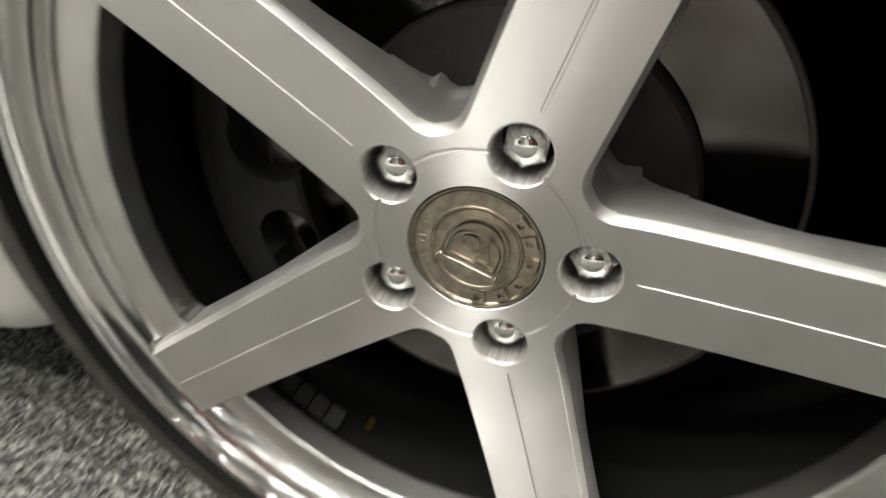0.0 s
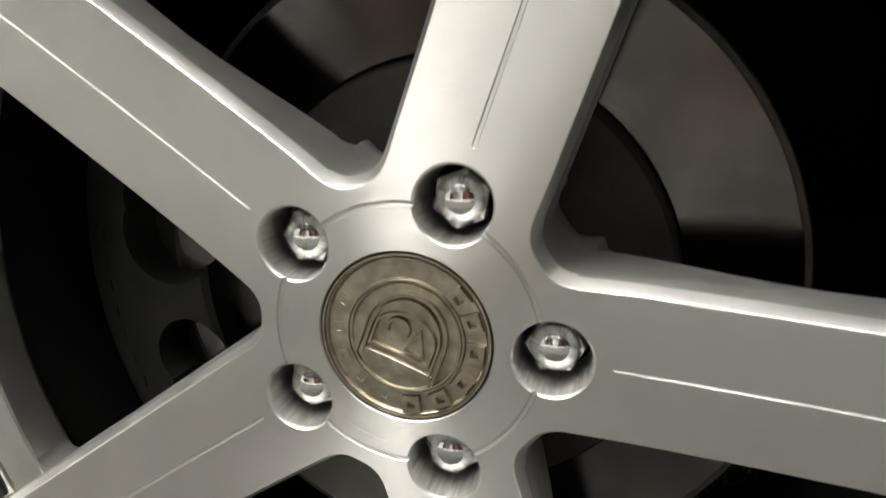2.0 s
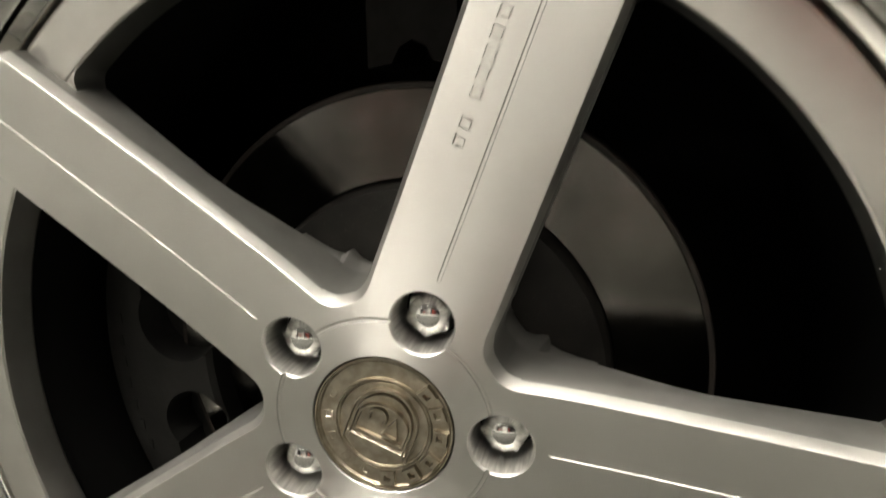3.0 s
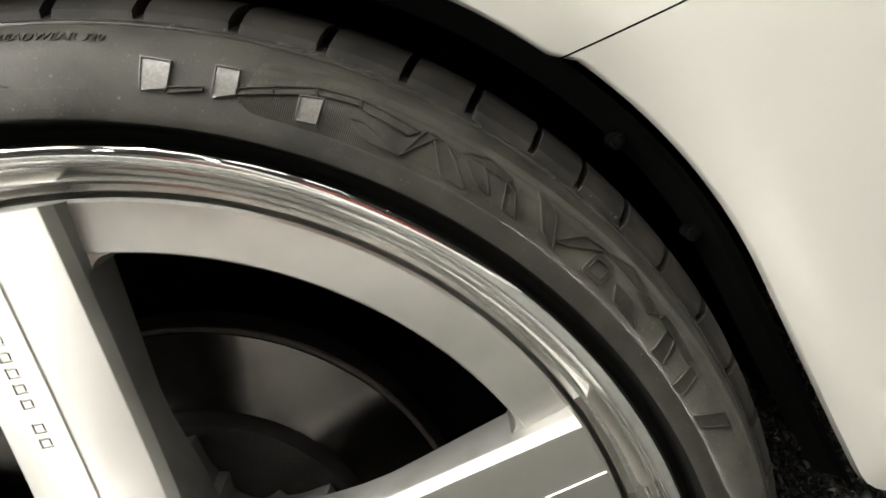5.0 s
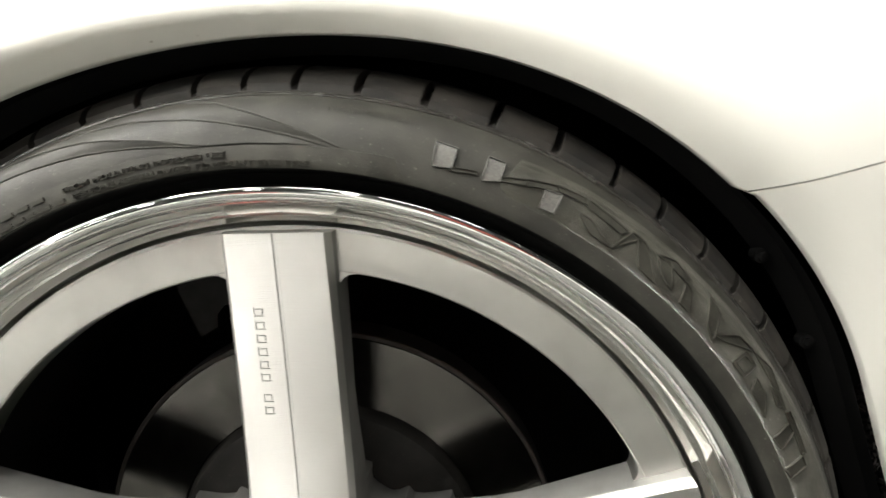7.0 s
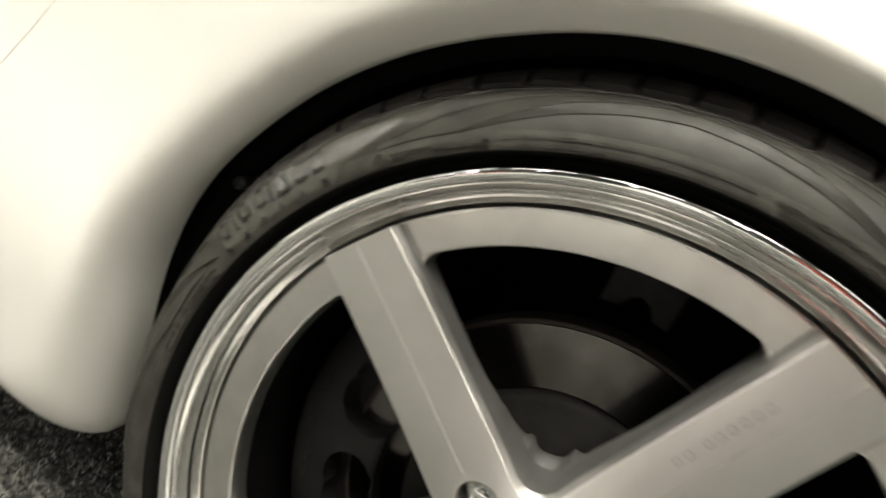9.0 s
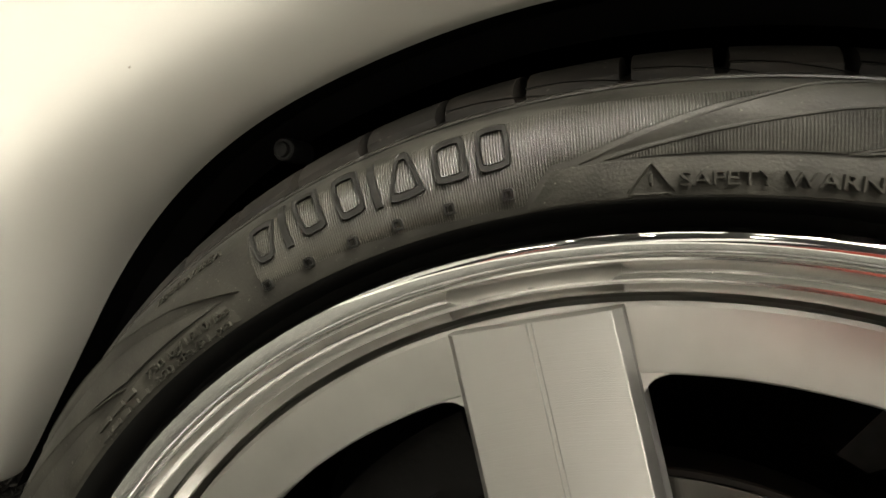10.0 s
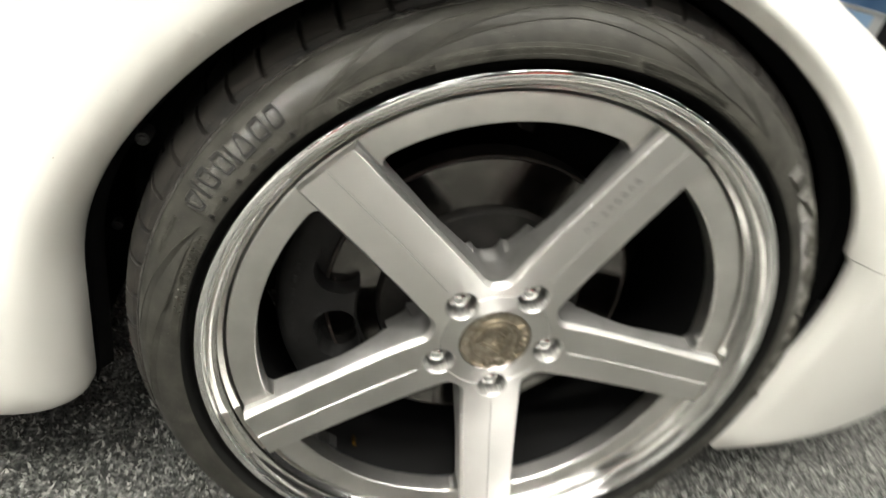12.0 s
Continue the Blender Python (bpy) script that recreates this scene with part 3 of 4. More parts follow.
def star():
    bm = bmesh.new()
    layers = [
        star_layer(bm, 0.0254, 0.0615, lambda s: crest(s)),
        star_layer(bm, 0.0258, 0.0619, lambda s: crest(s) + 0.0003),
        star_layer(bm, 0.0287, 0.0650, lambda s: crest(s) + 0.0054),
        star_layer(bm, 0.0290, 0.0654, lambda s: crest(s) + 0.0064),
        star_layer(bm, 0.0300, 0.0668, lambda s: 0.038 - 0.020 * smoothstep(0.068, 0.15, s)),
    ]

    def loop(layer):
        out = []
        for k in range(5):
            out += layer[k][0] + layer[k][1][::-1]
        return out
    loops = [loop(l) for l in layers]
    n = len(loops[0])
    for a, b in zip(loops, loops[1:]):
        for j in range(n):
            bm.faces.new((a[j], a[(j + 1) % n], b[(j + 1) % n], b[j]))
    for layer, crown in ((layers[0], 0.0002), (layers[-1], 0.0)):
        hub = []
        for k in range(5):
            left, right = layer[k]
            mids = [bm.verts.new((left[6 + i].co + right[6 + i].co) / 2 - Vector((0, crown * min(1, i), 0))) for i in range(len(STATIONS) - 1)]
            for i in range(len(STATIONS) - 2):
                bm.faces.new((left[6 + i], left[7 + i], mids[i + 1], mids[i]))
                bm.faces.new((mids[i], mids[i + 1], right[7 + i], right[6 + i]))
            bm.faces.new((left[-2], left[-1], right[-1], right[-2], mids[-1]))
            hub += left[:7] + [mids[0]] + right[:7][::-1]
        bm.faces.new(hub)
    bmesh.ops.recalc_face_normals(bm, faces=bm.faces[:])
    return bm


def cutters():
    """What is milled out of the wheel's centre: bolt pockets, bore, ring groove, spoke grooves."""
    bm = bmesh.new()
    for k in range(5):
        c = spoke_point(k, 0.0571, 0, 0)
        bowl(bm, c.x, c.z, [(0.0172, -0.004), (0.0160, -0.0004), (0.0151, 0.0006), (0.0147, 0.0016), (0.0140, 0.0235)], 48)
    bowl(bm, 0, 0, [(0.0362, -0.004), (0.0362, -0.0006), (0.0354, 0.0006), (0.0352, 0.012)], 96)
    return bm


MARKS = [0.0058, 0.0058, -0.0030, 0.0056, 0.0058, 0.0058, 0.0058, 0.0056, 0.0058]


def grooves():
    bm = revolve([(0.0520, -0.003), (0.0524, -0.0001), (0.0529, 0.0009), (0.0537, 0.0013), (0.0545, 0.0009), (0.0550, -0.0001), (0.0554, -0.003)], 120, closed=True)
    for k in range(5):
        path = [0.0785, 0.0790, 0.0800] + [s for s in STATIONS if s > 0.085] + [0.246]
        loops = []
        for i, s in enumerate(path):
            w = (0.0004, 0.0009, 0.0012)[min(i, 2)]
            d = crest(min(s, 0.24)) - 0.0004
            loops.append([bm.verts.new(spoke_point(k, s, u, d + h)) for u, h in ((-w * 1.6, -0.003), (w * 1.6, -0.003), (w, 0.0), (w * 0.5, w * 0.85), (-w * 0.5, w * 0.85), (-w, 0.0))])
        for a, b in zip(loops, loops[1:]):
            for j in range(6):
                bm.faces.new((a[j], a[(j + 1) % 6], b[(j + 1) % 6], b[j]))
        bm.faces.new(loops[0])
        bm.faces.new(loops[-1])
    # engraved marks along one spoke: small open frames
    s = 0.1365
    for width in MARKS:
        if width > 0:
            rows_ = []
            for q in (1.0, 0.66):
                mid_s, hs, hu = s + width / 2, width / 2 * q - 0.0004, 0.0026 * q
                ring_ = [(mid_s - hs, -0.0120 - hu), (mid_s + hs, -0.0120 - hu), (mid_s + hs, -0.0120 + hu), (mid_s - hs, -0.0120 + hu)]
                for lift in (-0.003, 0.0007):
                    rows_.append([bm.verts.new(spoke_point(0, a, b, crest(a) + lift)) for a, b in ring_])
            top_o, low_o, top_i, low_i = rows_
            for a, b in ((top_o, low_o), (low_o, low_i), (low_i, top_i), (top_i, top_o)):
                for j in range(4):
                    bm.faces.new((a[j], a[(j + 1) % 4], b[(j + 1) % 4], b[j]))
        s += abs(width) + 0.0019
    return bm


def milled(bm, tools):
    """The mesh with the tools' shapes cut out of it."""
    body = new("blank", to_mesh("blank", bm, ALU))
    made = [body]
    for tool in tools:
        t = new("tool", to_mesh("tool", tool, ALU))
        made.append(t)
        mod = body.modifiers.new("cut", "BOOLEAN")
        mod.operation, mod.solver, mod.object = "DIFFERENCE", "EXACT", t
        mod.use_self = True
    deps = bpy.context.evaluated_depsgraph_get()
    me = bpy.data.meshes.new_from_object(body.evaluated_get(deps))
    for o in made:
        bpy.data.objects.remove(o)
    out = bmesh.new()
    out.from_mesh(me)
    return out


centre = milled(star(), [cutters(), grooves()])
# outer ring that carries the spokes
ring = revolve([(0.2186, 0.0002), (0.2194, -0.0010), (0.2210, -0.0014), (0.2408, -0.0018), (0.2424, -0.0012), (0.2428, 0.0004), (0.2428, 0.013), (0.230, 0.020), (0.2196, 0.020), (0.2186, 0.018)], 240, closed=True)
ring_me = bpy.data.meshes.new("ring")
ring.to_mesh(ring_me)
before = len(centre.faces)
centre.from_mesh(ring_me)
centre.faces.ensure_lookup_table()
centre.normal_update()
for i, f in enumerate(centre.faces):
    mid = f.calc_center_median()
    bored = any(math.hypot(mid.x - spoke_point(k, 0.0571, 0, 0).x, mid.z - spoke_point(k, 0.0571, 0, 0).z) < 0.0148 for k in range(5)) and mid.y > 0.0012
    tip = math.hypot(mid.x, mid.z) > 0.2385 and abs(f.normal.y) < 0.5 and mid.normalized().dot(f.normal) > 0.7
    # faces turned sideways take the darker chamfer and flank tones
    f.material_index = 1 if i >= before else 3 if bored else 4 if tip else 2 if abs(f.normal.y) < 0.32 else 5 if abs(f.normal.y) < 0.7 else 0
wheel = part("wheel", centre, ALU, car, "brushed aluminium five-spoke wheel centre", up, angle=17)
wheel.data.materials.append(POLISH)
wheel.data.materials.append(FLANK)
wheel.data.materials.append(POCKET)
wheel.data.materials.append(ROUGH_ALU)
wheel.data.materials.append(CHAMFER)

for k in range(5):
    for side in (-1, 1):
        # a web that rounds the corner between spoke and ring
        fillet, half, rim = 0.0095, 0.0290, 0.2186
        top = math.sqrt(rim * rim - half * half)
        curve = []
        for q in range(7):
            a = radians(90 * q / 6)
            u = half + fillet * (1 - math.sin(a))
            s = math.sqrt(rim * rim - (half + fillet) ** 2) - fillet + fillet * math.cos(a) if q else math.sqrt(rim * rim - (half + fillet) ** 2)
            curve.append((s + 0.0012 * (q / 6), u))
        line = [(curve[0][0] + 0.004, curve[0][1] + 0.001)] + curve + [(curve[-1][0], half - 0.003), (top + 0.004, half - 0.003)]
        bm = bmesh.new()
        fronts = [bm.verts.new(spoke_point(k, s, side * u, -0.0004)) for s, u in line]
        backs = [bm.verts.new(spoke_point(k, s, side * u, 0.0185)) for s, u in line]
        bm.faces.new(fronts)
        bm.faces.new(backs)
        n = len(line)
        for j in range(n):
            bm.faces.new((fronts[j], fronts[(j + 1) % n], backs[(j + 1) % n], backs[j]))
        part("corner_web", bm, POLISH, wheel, angle=30)

outer_lip = [(0.2600, 0.012), (0.2645, 0.004), (0.2660, -0.012), (0.2664, -0.0200), (0.2663, -0.0222), (0.2659, -0.0236), (0.2652, -0.0245), (0.2643, -0.0250), (0.2630, -0.0254), (0.2615, -0.0255), (0.2601, -0.0250), (0.2589, -0.0238), (0.2582, -0.0220), (0.2579, -0.0200)]
part("rim_flange", revolve(outer_lip, 240), CHROME, wheel, "mirror-polished rim flange")
part("rim_lip", revolve([(0.2579, -0.0199), (0.2573, -0.0190), (0.2566, -0.0190), (0.2554, -0.0158), (0.2540, -0.0133), (0.2524, -0.0114), (0.2512, -0.0105), (0.2504, -0.0101), (0.2502, -0.0030), (0.2491, -0.0030), (0.2489, -0.0084), (0.2470, -0.0052), (0.2458, -0.0036), (0.2450, -0.0024), (0.2448, 0.008), (0.2420, 0.010)], 240), LIP, wheel, "polished stepped rim lip")
part("barrel", revolve([(0.2430, 0.011), (0.238, 0.02), (0.232, 0.04), (0.232, 0.17), (0.245, 0.19), (0.262, 0.205), (0.266, 0.208)], 180), BARREL, wheel, "black inner rim barrel")

# ---- the tyre ----
SIDE = [(0.2646, -0.010), (0.2672, -0.0105), (0.2705, -0.0125), (0.2728, -0.0200), (0.2735, -0.0288), (0.2740, -0.0299), (0.2754, -0.0304), (0.2785, -0.0304), (0.2820, -0.0301), (0.2868, -0.0292), (0.2918, -0.0277), (0.2968, -0.0254), (0.3008, -0.0225), (0.3043, -0.0186), (0.3072, -0.0132), (0.3091, -0.0078), (0.3100, -0.0042), (0.3106, -0.0022), (0.3112, -0.0012)]
SHOULDER = [(0.3110, 0.0002), (0.3122, 0.0010), (0.3155, 0.0014), (0.3195, 0.0060), (0.3228, 0.0118), (0.3252, 0.0195), (0.3272, 0.0300), (0.3290, 0.0450), (0.3302, 0.070), (0.3308, 0.105), (0.3302, 0.140), (0.3285, 0.165), (0.325, 0.190), (0.315, 0.210), (0.300, 0.222), (0.280, 0.225), (0.266, 0.208)]


def side_depth(r):
    rs = [p[0] for p in SIDE[4:]]
    ds = [p[1] for p in SIDE[4:]]
    return float(np.interp(r, rs, ds))


def tyre_mesh():
    bm = bmesh.new()
    # blocks of the tread differ in length round the tyre
    sizes = [5.2, 6.3, 5.1, 6.4] + [5.64] * 8 + [4.75, 4.7, 5.9, 6.3, 6.7, 6.4, 6.4, 5.5, 5.8, 4.7, 4.8, 5.2]
    sizes += [(360.0 - sum(sizes)) / 39] * 39
    starts = [-52.9 + sum(sizes[:i]) for i in range(len(sizes))]
    pitches = len(sizes)
    within = (0.0, 0.014, 0.125, 0.139, 0.21, 0.31, 0.44, 0.57, 0.70, 0.82, 0.92)
    per = len(within)
    cols = pitches * per
    profile = SIDE + SHOULDER
    first = len(SIDE)
    loops = []
    for j in range(cols):
        col = []
        for i, (r, d) in enumerate(profile):
            rr, skew = r, 0.0
            if first + 1 < i < first + 12:
                skew = 0.25 * max(0.0, d - 0.004)
                if j % per in (1, 2):
                    rr = r - min(0.0068, 0.0030 + 0.45 * (d - 0.0012))
                if i in (first + 7,):
                    rr = r - 0.006
            a = radians(starts[j // per] + sizes[j // per] * within[j % per]) + skew
            col.append(bm.verts.new((rr * math.sin(a), d, rr * math.cos(a))))
        loops.append(col)
    for j in range(cols):
        a, b = loops[j], loops[(j + 1) % cols]
        for i in range(len(profile) - 1):
            bm.faces.new((a[i], a[i + 1], b[i + 1], b[i]))
    return bm


tyre = part("tyre", tyre_mesh(), RUBBER, wheel, "low-profile black tyre with moulded sidewall", angle=40)
tyre.data.materials.append(TREAD)
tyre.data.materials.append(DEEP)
# rubber beside the rim is blackened for the shade in that recess
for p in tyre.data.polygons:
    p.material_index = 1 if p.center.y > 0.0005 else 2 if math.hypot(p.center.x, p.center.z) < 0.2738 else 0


def on_side(r, deg, lift=0.0):
    a = radians(deg)
    r += 0.0018
    return Vector((r * math.sin(a), side_depth(r) - lift, r * math.cos(a)))


def side_block(corners, lift=0.0006, n=4):
    """A raised plate on the sidewall between four corners (degrees, radius), with steep borders."""
    bm = bmesh.new()
    marks = [0.0, 0.035] + [0.035 + 0.93 * i / n for i in range(1, n)] + [0.965, 1.0]
    size = len(marks)
    top = []
    for i, u in enumerate(marks):
        for j, v in enumerate(marks):
            a = [(corners[0][c] * (1 - u) + corners[1][c] * u) * (1 - v) + (corners[3][c] * (1 - u) + corners[2][c] * u) * v for c in (0, 1)]
            rim = i in (0, size - 1) or j in (0, size - 1)
            top.append(bm.verts.new(on_side(a[1], a[0], -0.0003 if rim else lift)))
    for i in range(size - 1):
        for j in range(size - 1):
            k = i * size + j
            bm.faces.new((top[k], top[k + 1], top[k + size + 1], top[k + size]))
    return bm


def side_line(points, width=0.0009, lift=0.0007, steps=10):
    """A raised bead on the sidewall along points (degrees, radius)."""
    bm = bmesh.new()
    dense = []
    for a, b in zip(points, points[1:]):
        for i in range(steps):
            q = i / steps
            dense.append((a[0] + (b[0] - a[0]) * q, a[1] + (b[1] - a[1]) * q))
    dense.append(points[-1])
    pos = [on_side(r, deg) for deg, r in dense]
    loops = []
    for i, p in enumerate(pos):
        run = (pos[min(i + 1, len(pos) - 1)] - pos[max(i - 1, 0)]).normalized()
        a = radians(dense[i][0])
        out = Vector((0.25 * math.sin(a), -1, 0.25 * math.cos(a))).normalized()
        side = run.cross(out).normalized() * width
        taper = 0.35 if i in (0, len(pos) - 1) else 1.0
        loops.append([bm.verts.new(p + side * taper - out * 0.0004), bm.verts.new(p + side * 0.4 * taper + out * lift * taper), bm.verts.new(p - side * 0.4 * taper + out * lift * taper), bm.verts.new(p - side * taper - out * 0.0004)])
    for a, b in zip(loops, loops[1:]):
        for j in range(3):
            bm.faces.new((a[j], a[j + 1], b[j + 1], b[j]))
    return bm


def side_text(words, deg0, deg1, r0, r1, lift=0.0006, lean=0.0):
    """Raised words between two angles, from radius r0 (foot) to r1 (head)."""
    cu = bpy.data.curves.new("words", "FONT")
    cu.body = words
    cu.size = 1.0
    cu.resolution_u = 3
    ob = new("words", cu)
    deps = bpy.context.evaluated_depsgraph_get()
    me = bpy.data.meshes.new_from_object(ob.evaluated_get(deps))
    bpy.data.objects.remove(ob)
    bm = bmesh.new()
    bm.from_mesh(me)
    bmesh.ops.dissolve_limit(bm, angle_limit=0.01, verts=bm.verts[:], edges=bm.edges[:])
    bmesh.ops.triangulate(bm, faces=bm.faces[:])
    xs = [v.co.x for v in bm.verts]
    x0, x1, y1 = min(xs), max(xs), 0.70
    geo = bmesh.ops.extrude_face_region(bm, geom=bm.faces[:])
    lifted = {v for v in geo["geom"] if isinstance(v, bmesh.types.BMVert)}
    for v in bm.verts:
        q = v.co.y / y1
        deg = deg0 + (deg1 - deg0) * (v.co.x - x0) / (x1 - x0) + lean * q
        r = r0 + (r1 - r0) * q
        v.co = on_side(r, deg, lift if v in lifted else -0.0003)
    return bm


def frame_block(corners, bar=0.22, lift=0.0008):
    """A raised frame on the sidewall: four bars round an open middle."""
    bm = bmesh.new()
    c = [Vector(p) for p in corners]
    mid = sum(c, Vector((0, 0))) / 4

    def ring_points(q):
        out = []
        for i in range(4):
            a, b = c[i], c[(i + 1) % 4]
            for j in range(4):
                p = a.lerp(b, j / 4)
                out.append(mid + (p - mid) * q * (0.90 if j == 0 else 1.0))
        return out
    rows_ = []
    for q, h in ((1.0, -0.0003), (0.975, lift + 0.0003), (0.94, lift), (1 - bar + 0.04, lift), (1 - bar, lift + 0.0003), (1 - bar - 0.03, -0.0003)):
        rows_.append([bm.verts.new(on_side(p.y, p.x, h)) for p in ring_points(q)])
    for a, b in zip(rows_, rows_[1:]):
        for j in range(16):
            bm.faces.new((a[j], a[(j + 1) % 16], b[(j + 1) % 16], b[j]))
    return bm


# ---- brake ----
disc = part("brake_disc", revolve([(0.1085, 0.092), (0.1085, 0.0722), (0.1095, 0.0708), (0.1560, 0.0708), (0.1566, 0.0714), (0.1566, 0.099), (0.1085, 0.099)], 180, closed=True), DISC, car, "worn steel brake disc", up)
part("rusty_edge", revolve([(0.1564, 0.0718), (0.1592, 0.0718), (0.1600, 0.0728), (0.1600, 0.098), (0.1564, 0.098)], 160, closed=True), RUST, disc, "dark rusty outer edge of the disc")
part("disc_hat", revolve([(0.1095, 0.076), (0.1076, 0.072), (0.1066, 0.0655), (0.1045, 0.0622), (0.099, 0.061), (0.06, 0.060), (0.03, 0.060), (0.0, 0.060)], 120), HAT, disc, "dull grey disc hat, painted near-black for shade")


def mounting_pad():
    """Flared pad behind the hub: two points with a hollow between them in each gap, sweeping into the spokes."""
    half = [(0.0675, 0.0), (0.0676, 0.004), (0.0684, 0.008), (0.0716, 0.0115), (0.0764, 0.0142), (0.0774, 0.0153), (0.0771, 0.0168), (0.0758, 0.0205), (0.0788, 0.0258), (0.0838, 0.0318), (0.0921, 0.0402)]
    line = []
    for k in range(5):
        mid = SPOKES[k] + radians(36)
        for dist, off in [(d, -o) for d, o in half[:0:-1]] + half:
            line.append(Vector((dist * math.sin(mid) + off * math.cos(mid), 0, dist * math.cos(mid) - off * math.sin(mid))))
    bm = bmesh.new()
    loops = [[bm.verts.new(p * grow + Vector((0, d, 0))) for p in line] for grow, d in ((0.90, 0.0246), (0.985, 0.051), (1.0, 0.0532), (1.0, 0.0590))]
    n = len(line)
    for a, b in zip(loops, loops[1:]):
        for j in range(n):
            bm.faces.new((a[j], a[(j + 1) % n], b[(j + 1) % n], b[j]))
    bm.faces.new(loops[0])
    bm.faces.new(loops[-1])
    part("mounting_pad", bm, FLANK, wheel, "machined scalloped mounting pad", angle=40)


mounting_pad()


def lug_nut(k):
    c = spoke_point(k, 0.0571, 0, 0)
    bm = bmesh.new()
    turn = 0.35 * k + 0.2
    bowl(bm, c.x, c.z, [(0.0119, 0.0238), (0.0119, 0.0140), (0.0114, 0.0131), (0.0098, 0.0122)], 6, turn)
    dome = [(0.0098, 0.0135), (0.0098, 0.0124), (0.0094, 0.0113), (0.0084, 0.0100), (0.0069, 0.0088), (0.0050, 0.0078), (0.0028, 0.0072), (0.0008, 0.0070)]
    bowl(bm, c.x, c.z, dome, 32, turn)
    part("lug_nut", bm, NUT, wheel, "chrome acorn lug nut", angle=30)
    # a black disc on the pocket's floor stands for the shade round the nut
    dark = bmesh.new()
    bowl(dark, c.x, c.z, [(0.0139, 0.0232), (0.0139, 0.0236), (0.012, 0.0238)], 32)
    part("pocket_shade", dark, BARREL, wheel, "black disc standing for shade round the lug nut")


for k in range(5):
    lug_nut(k)


# ---- centre cap ----
cap = part("centre_cap", revolve([(0.0, 0.0022), (0.0218, 0.0022), (0.0222, 0.0012), (0.0227, 0.0010), (0.0230, 0.0018), (0.0233, 0.0018), (0.0236, 0.0008), (0.0241, 0.0008), (0.0245, 0.0024), (0.0322, 0.0024), (0.0325, 0.0014), (0.0329, 0.0010), (0.0332, 0.0017), (0.0336, 0.0017), (0.0339, 0.0003), (0.0345, 0.0003), (0.0348, 0.0012), (0.0350, 0.004), (0.0350, 0.011)], 144), BRONZE, wheel, "bronze-tinted chrome centre cap with worn relief", angle=30)


def cap_point(u, v, d):
    a = radians(PHI)
    return Vector((u * math.cos(a) + v * math.sin(a), d, -u * math.sin(a) + v * math.cos(a)))


def cap_bead(points, width, top, closed=False):
    """A raised bead on the cap along points (u, v)."""
    bm = bmesh.new()
    loops = []
    n = len(points)
    for i, q in enumerate(points):
        a = Vector(points[(i - 1) % n if closed else max(i - 1, 0)])
        b = Vector(points[(i + 1) % n if closed else min(i + 1, n - 1)])
        run = (b - a).normalized()
        side = Vector((run.y, -run.x)) * width
        q = Vector(q)
        loops.append([bm.verts.new(cap_point(*(q + side * e), h)) for e, h in ((1.0, 0.0026), (0.55, top), (-0.55, top), (-1.0, 0.0026))])
    for i in range(n if closed else n - 1):
        a, b = loops[i], loops[(i + 1) % n]
        for j in range(3):
            bm.faces.new((a[j], a[j + 1], b[j + 1], b[j]))
    if not closed:
        bm.faces.new(loops[0])
        bm.faces.new(loops[-1])
    return bm


def dome_line(half, foot, head):
    return [(-half, foot)] + [(half * math.sin(radians(a)), foot + (head - foot) * (0.45 + 0.55 * math.cos(radians(a)))) for a in range(-90, 91, 12)] + [(half, foot)]


for half, foot, head, width in ((0.0166, -0.0140, 0.0188, 0.0008), (0.0142, -0.0128, 0.0160, 0.0007), (0.0126, -0.0072, 0.0100, 0.0007)):
    part("relief_arc", cap_bead(dome_line(half, foot, head), width, -0.0002), BRONZE, cap)
for u0, u1, v, width in ((-0.0158, 0.0154, -0.0122, 0.0026), (-0.0136, 0.0132, -0.0075, 0.0008)):
    part("relief_bar", cap_bead([(u0, v), (u1, v)], width, 0.0006), BRONZE, cap)
part("relief_hook", cap_bead([(-0.0035 + 0.0044 * math.sin(radians(a)), 0.0026 + 0.0044 * math.cos(radians(a))) for a in range(-120, 130, 20)], 0.0009, 0.0004), BRONZE, cap)
part("relief_wedge", cap_bead([(0.0012, -0.0046), (0.0092, -0.0046), (0.0052, 0.0054)], 0.0009, 0.0004, True), BRONZE, cap)


def cap_block(deg, wide, tall, top):
    """A framed block in the cap's outer band."""
    bm = bmesh.new()
    a = radians(PHI + deg)
    rows_ = []
    for q, h in ((1.0, 0.0028), (0.90, top), (0.42, top), (0.30, 0.0026)):
        row = []
        for e, f in ((-1, -1), (1, -1), (1, 1), (-1, 1)):
            r, w2 = 0.0284 + f * tall * q, e * wide * q
            row.append(bm.verts.new((r * math.sin(a) + w2 * math.cos(a), h, r * math.cos(a) - w2 * math.sin(a))))
        rows_.append(row)
    for lo, hi in zip(rows_, rows_[1:]):
        for j in range(4):
            bm.faces.new((lo[j], lo[(j + 1) % 4], hi[(j + 1) % 4], hi[j]))
    return bm


# six clear blocks, the others worn almost flat
for deg in (30.5, 52.0, 76.5, 105.0, 129.5, 155.5):
    part("relief_mark", cap_block(deg, 0.0040, 0.0038, 0.0002), BRONZE, cap, smooth=False)
for deg in (180, 204, 228, 252, 276):
    part("relief_mark", cap_block(deg, 0.0028, 0.0026, 0.0022), BRONZE, cap, smooth=False)


# ---- tyre marks ----
RIB = material("ribbed_rubber", (0.040, 0.040, 0.037), 0.28)
shader(RIB).inputs["Specular IOR Level"].default_value = 0.42
bump_noise(RIB, 1400.0, 0.12, 0.0006)
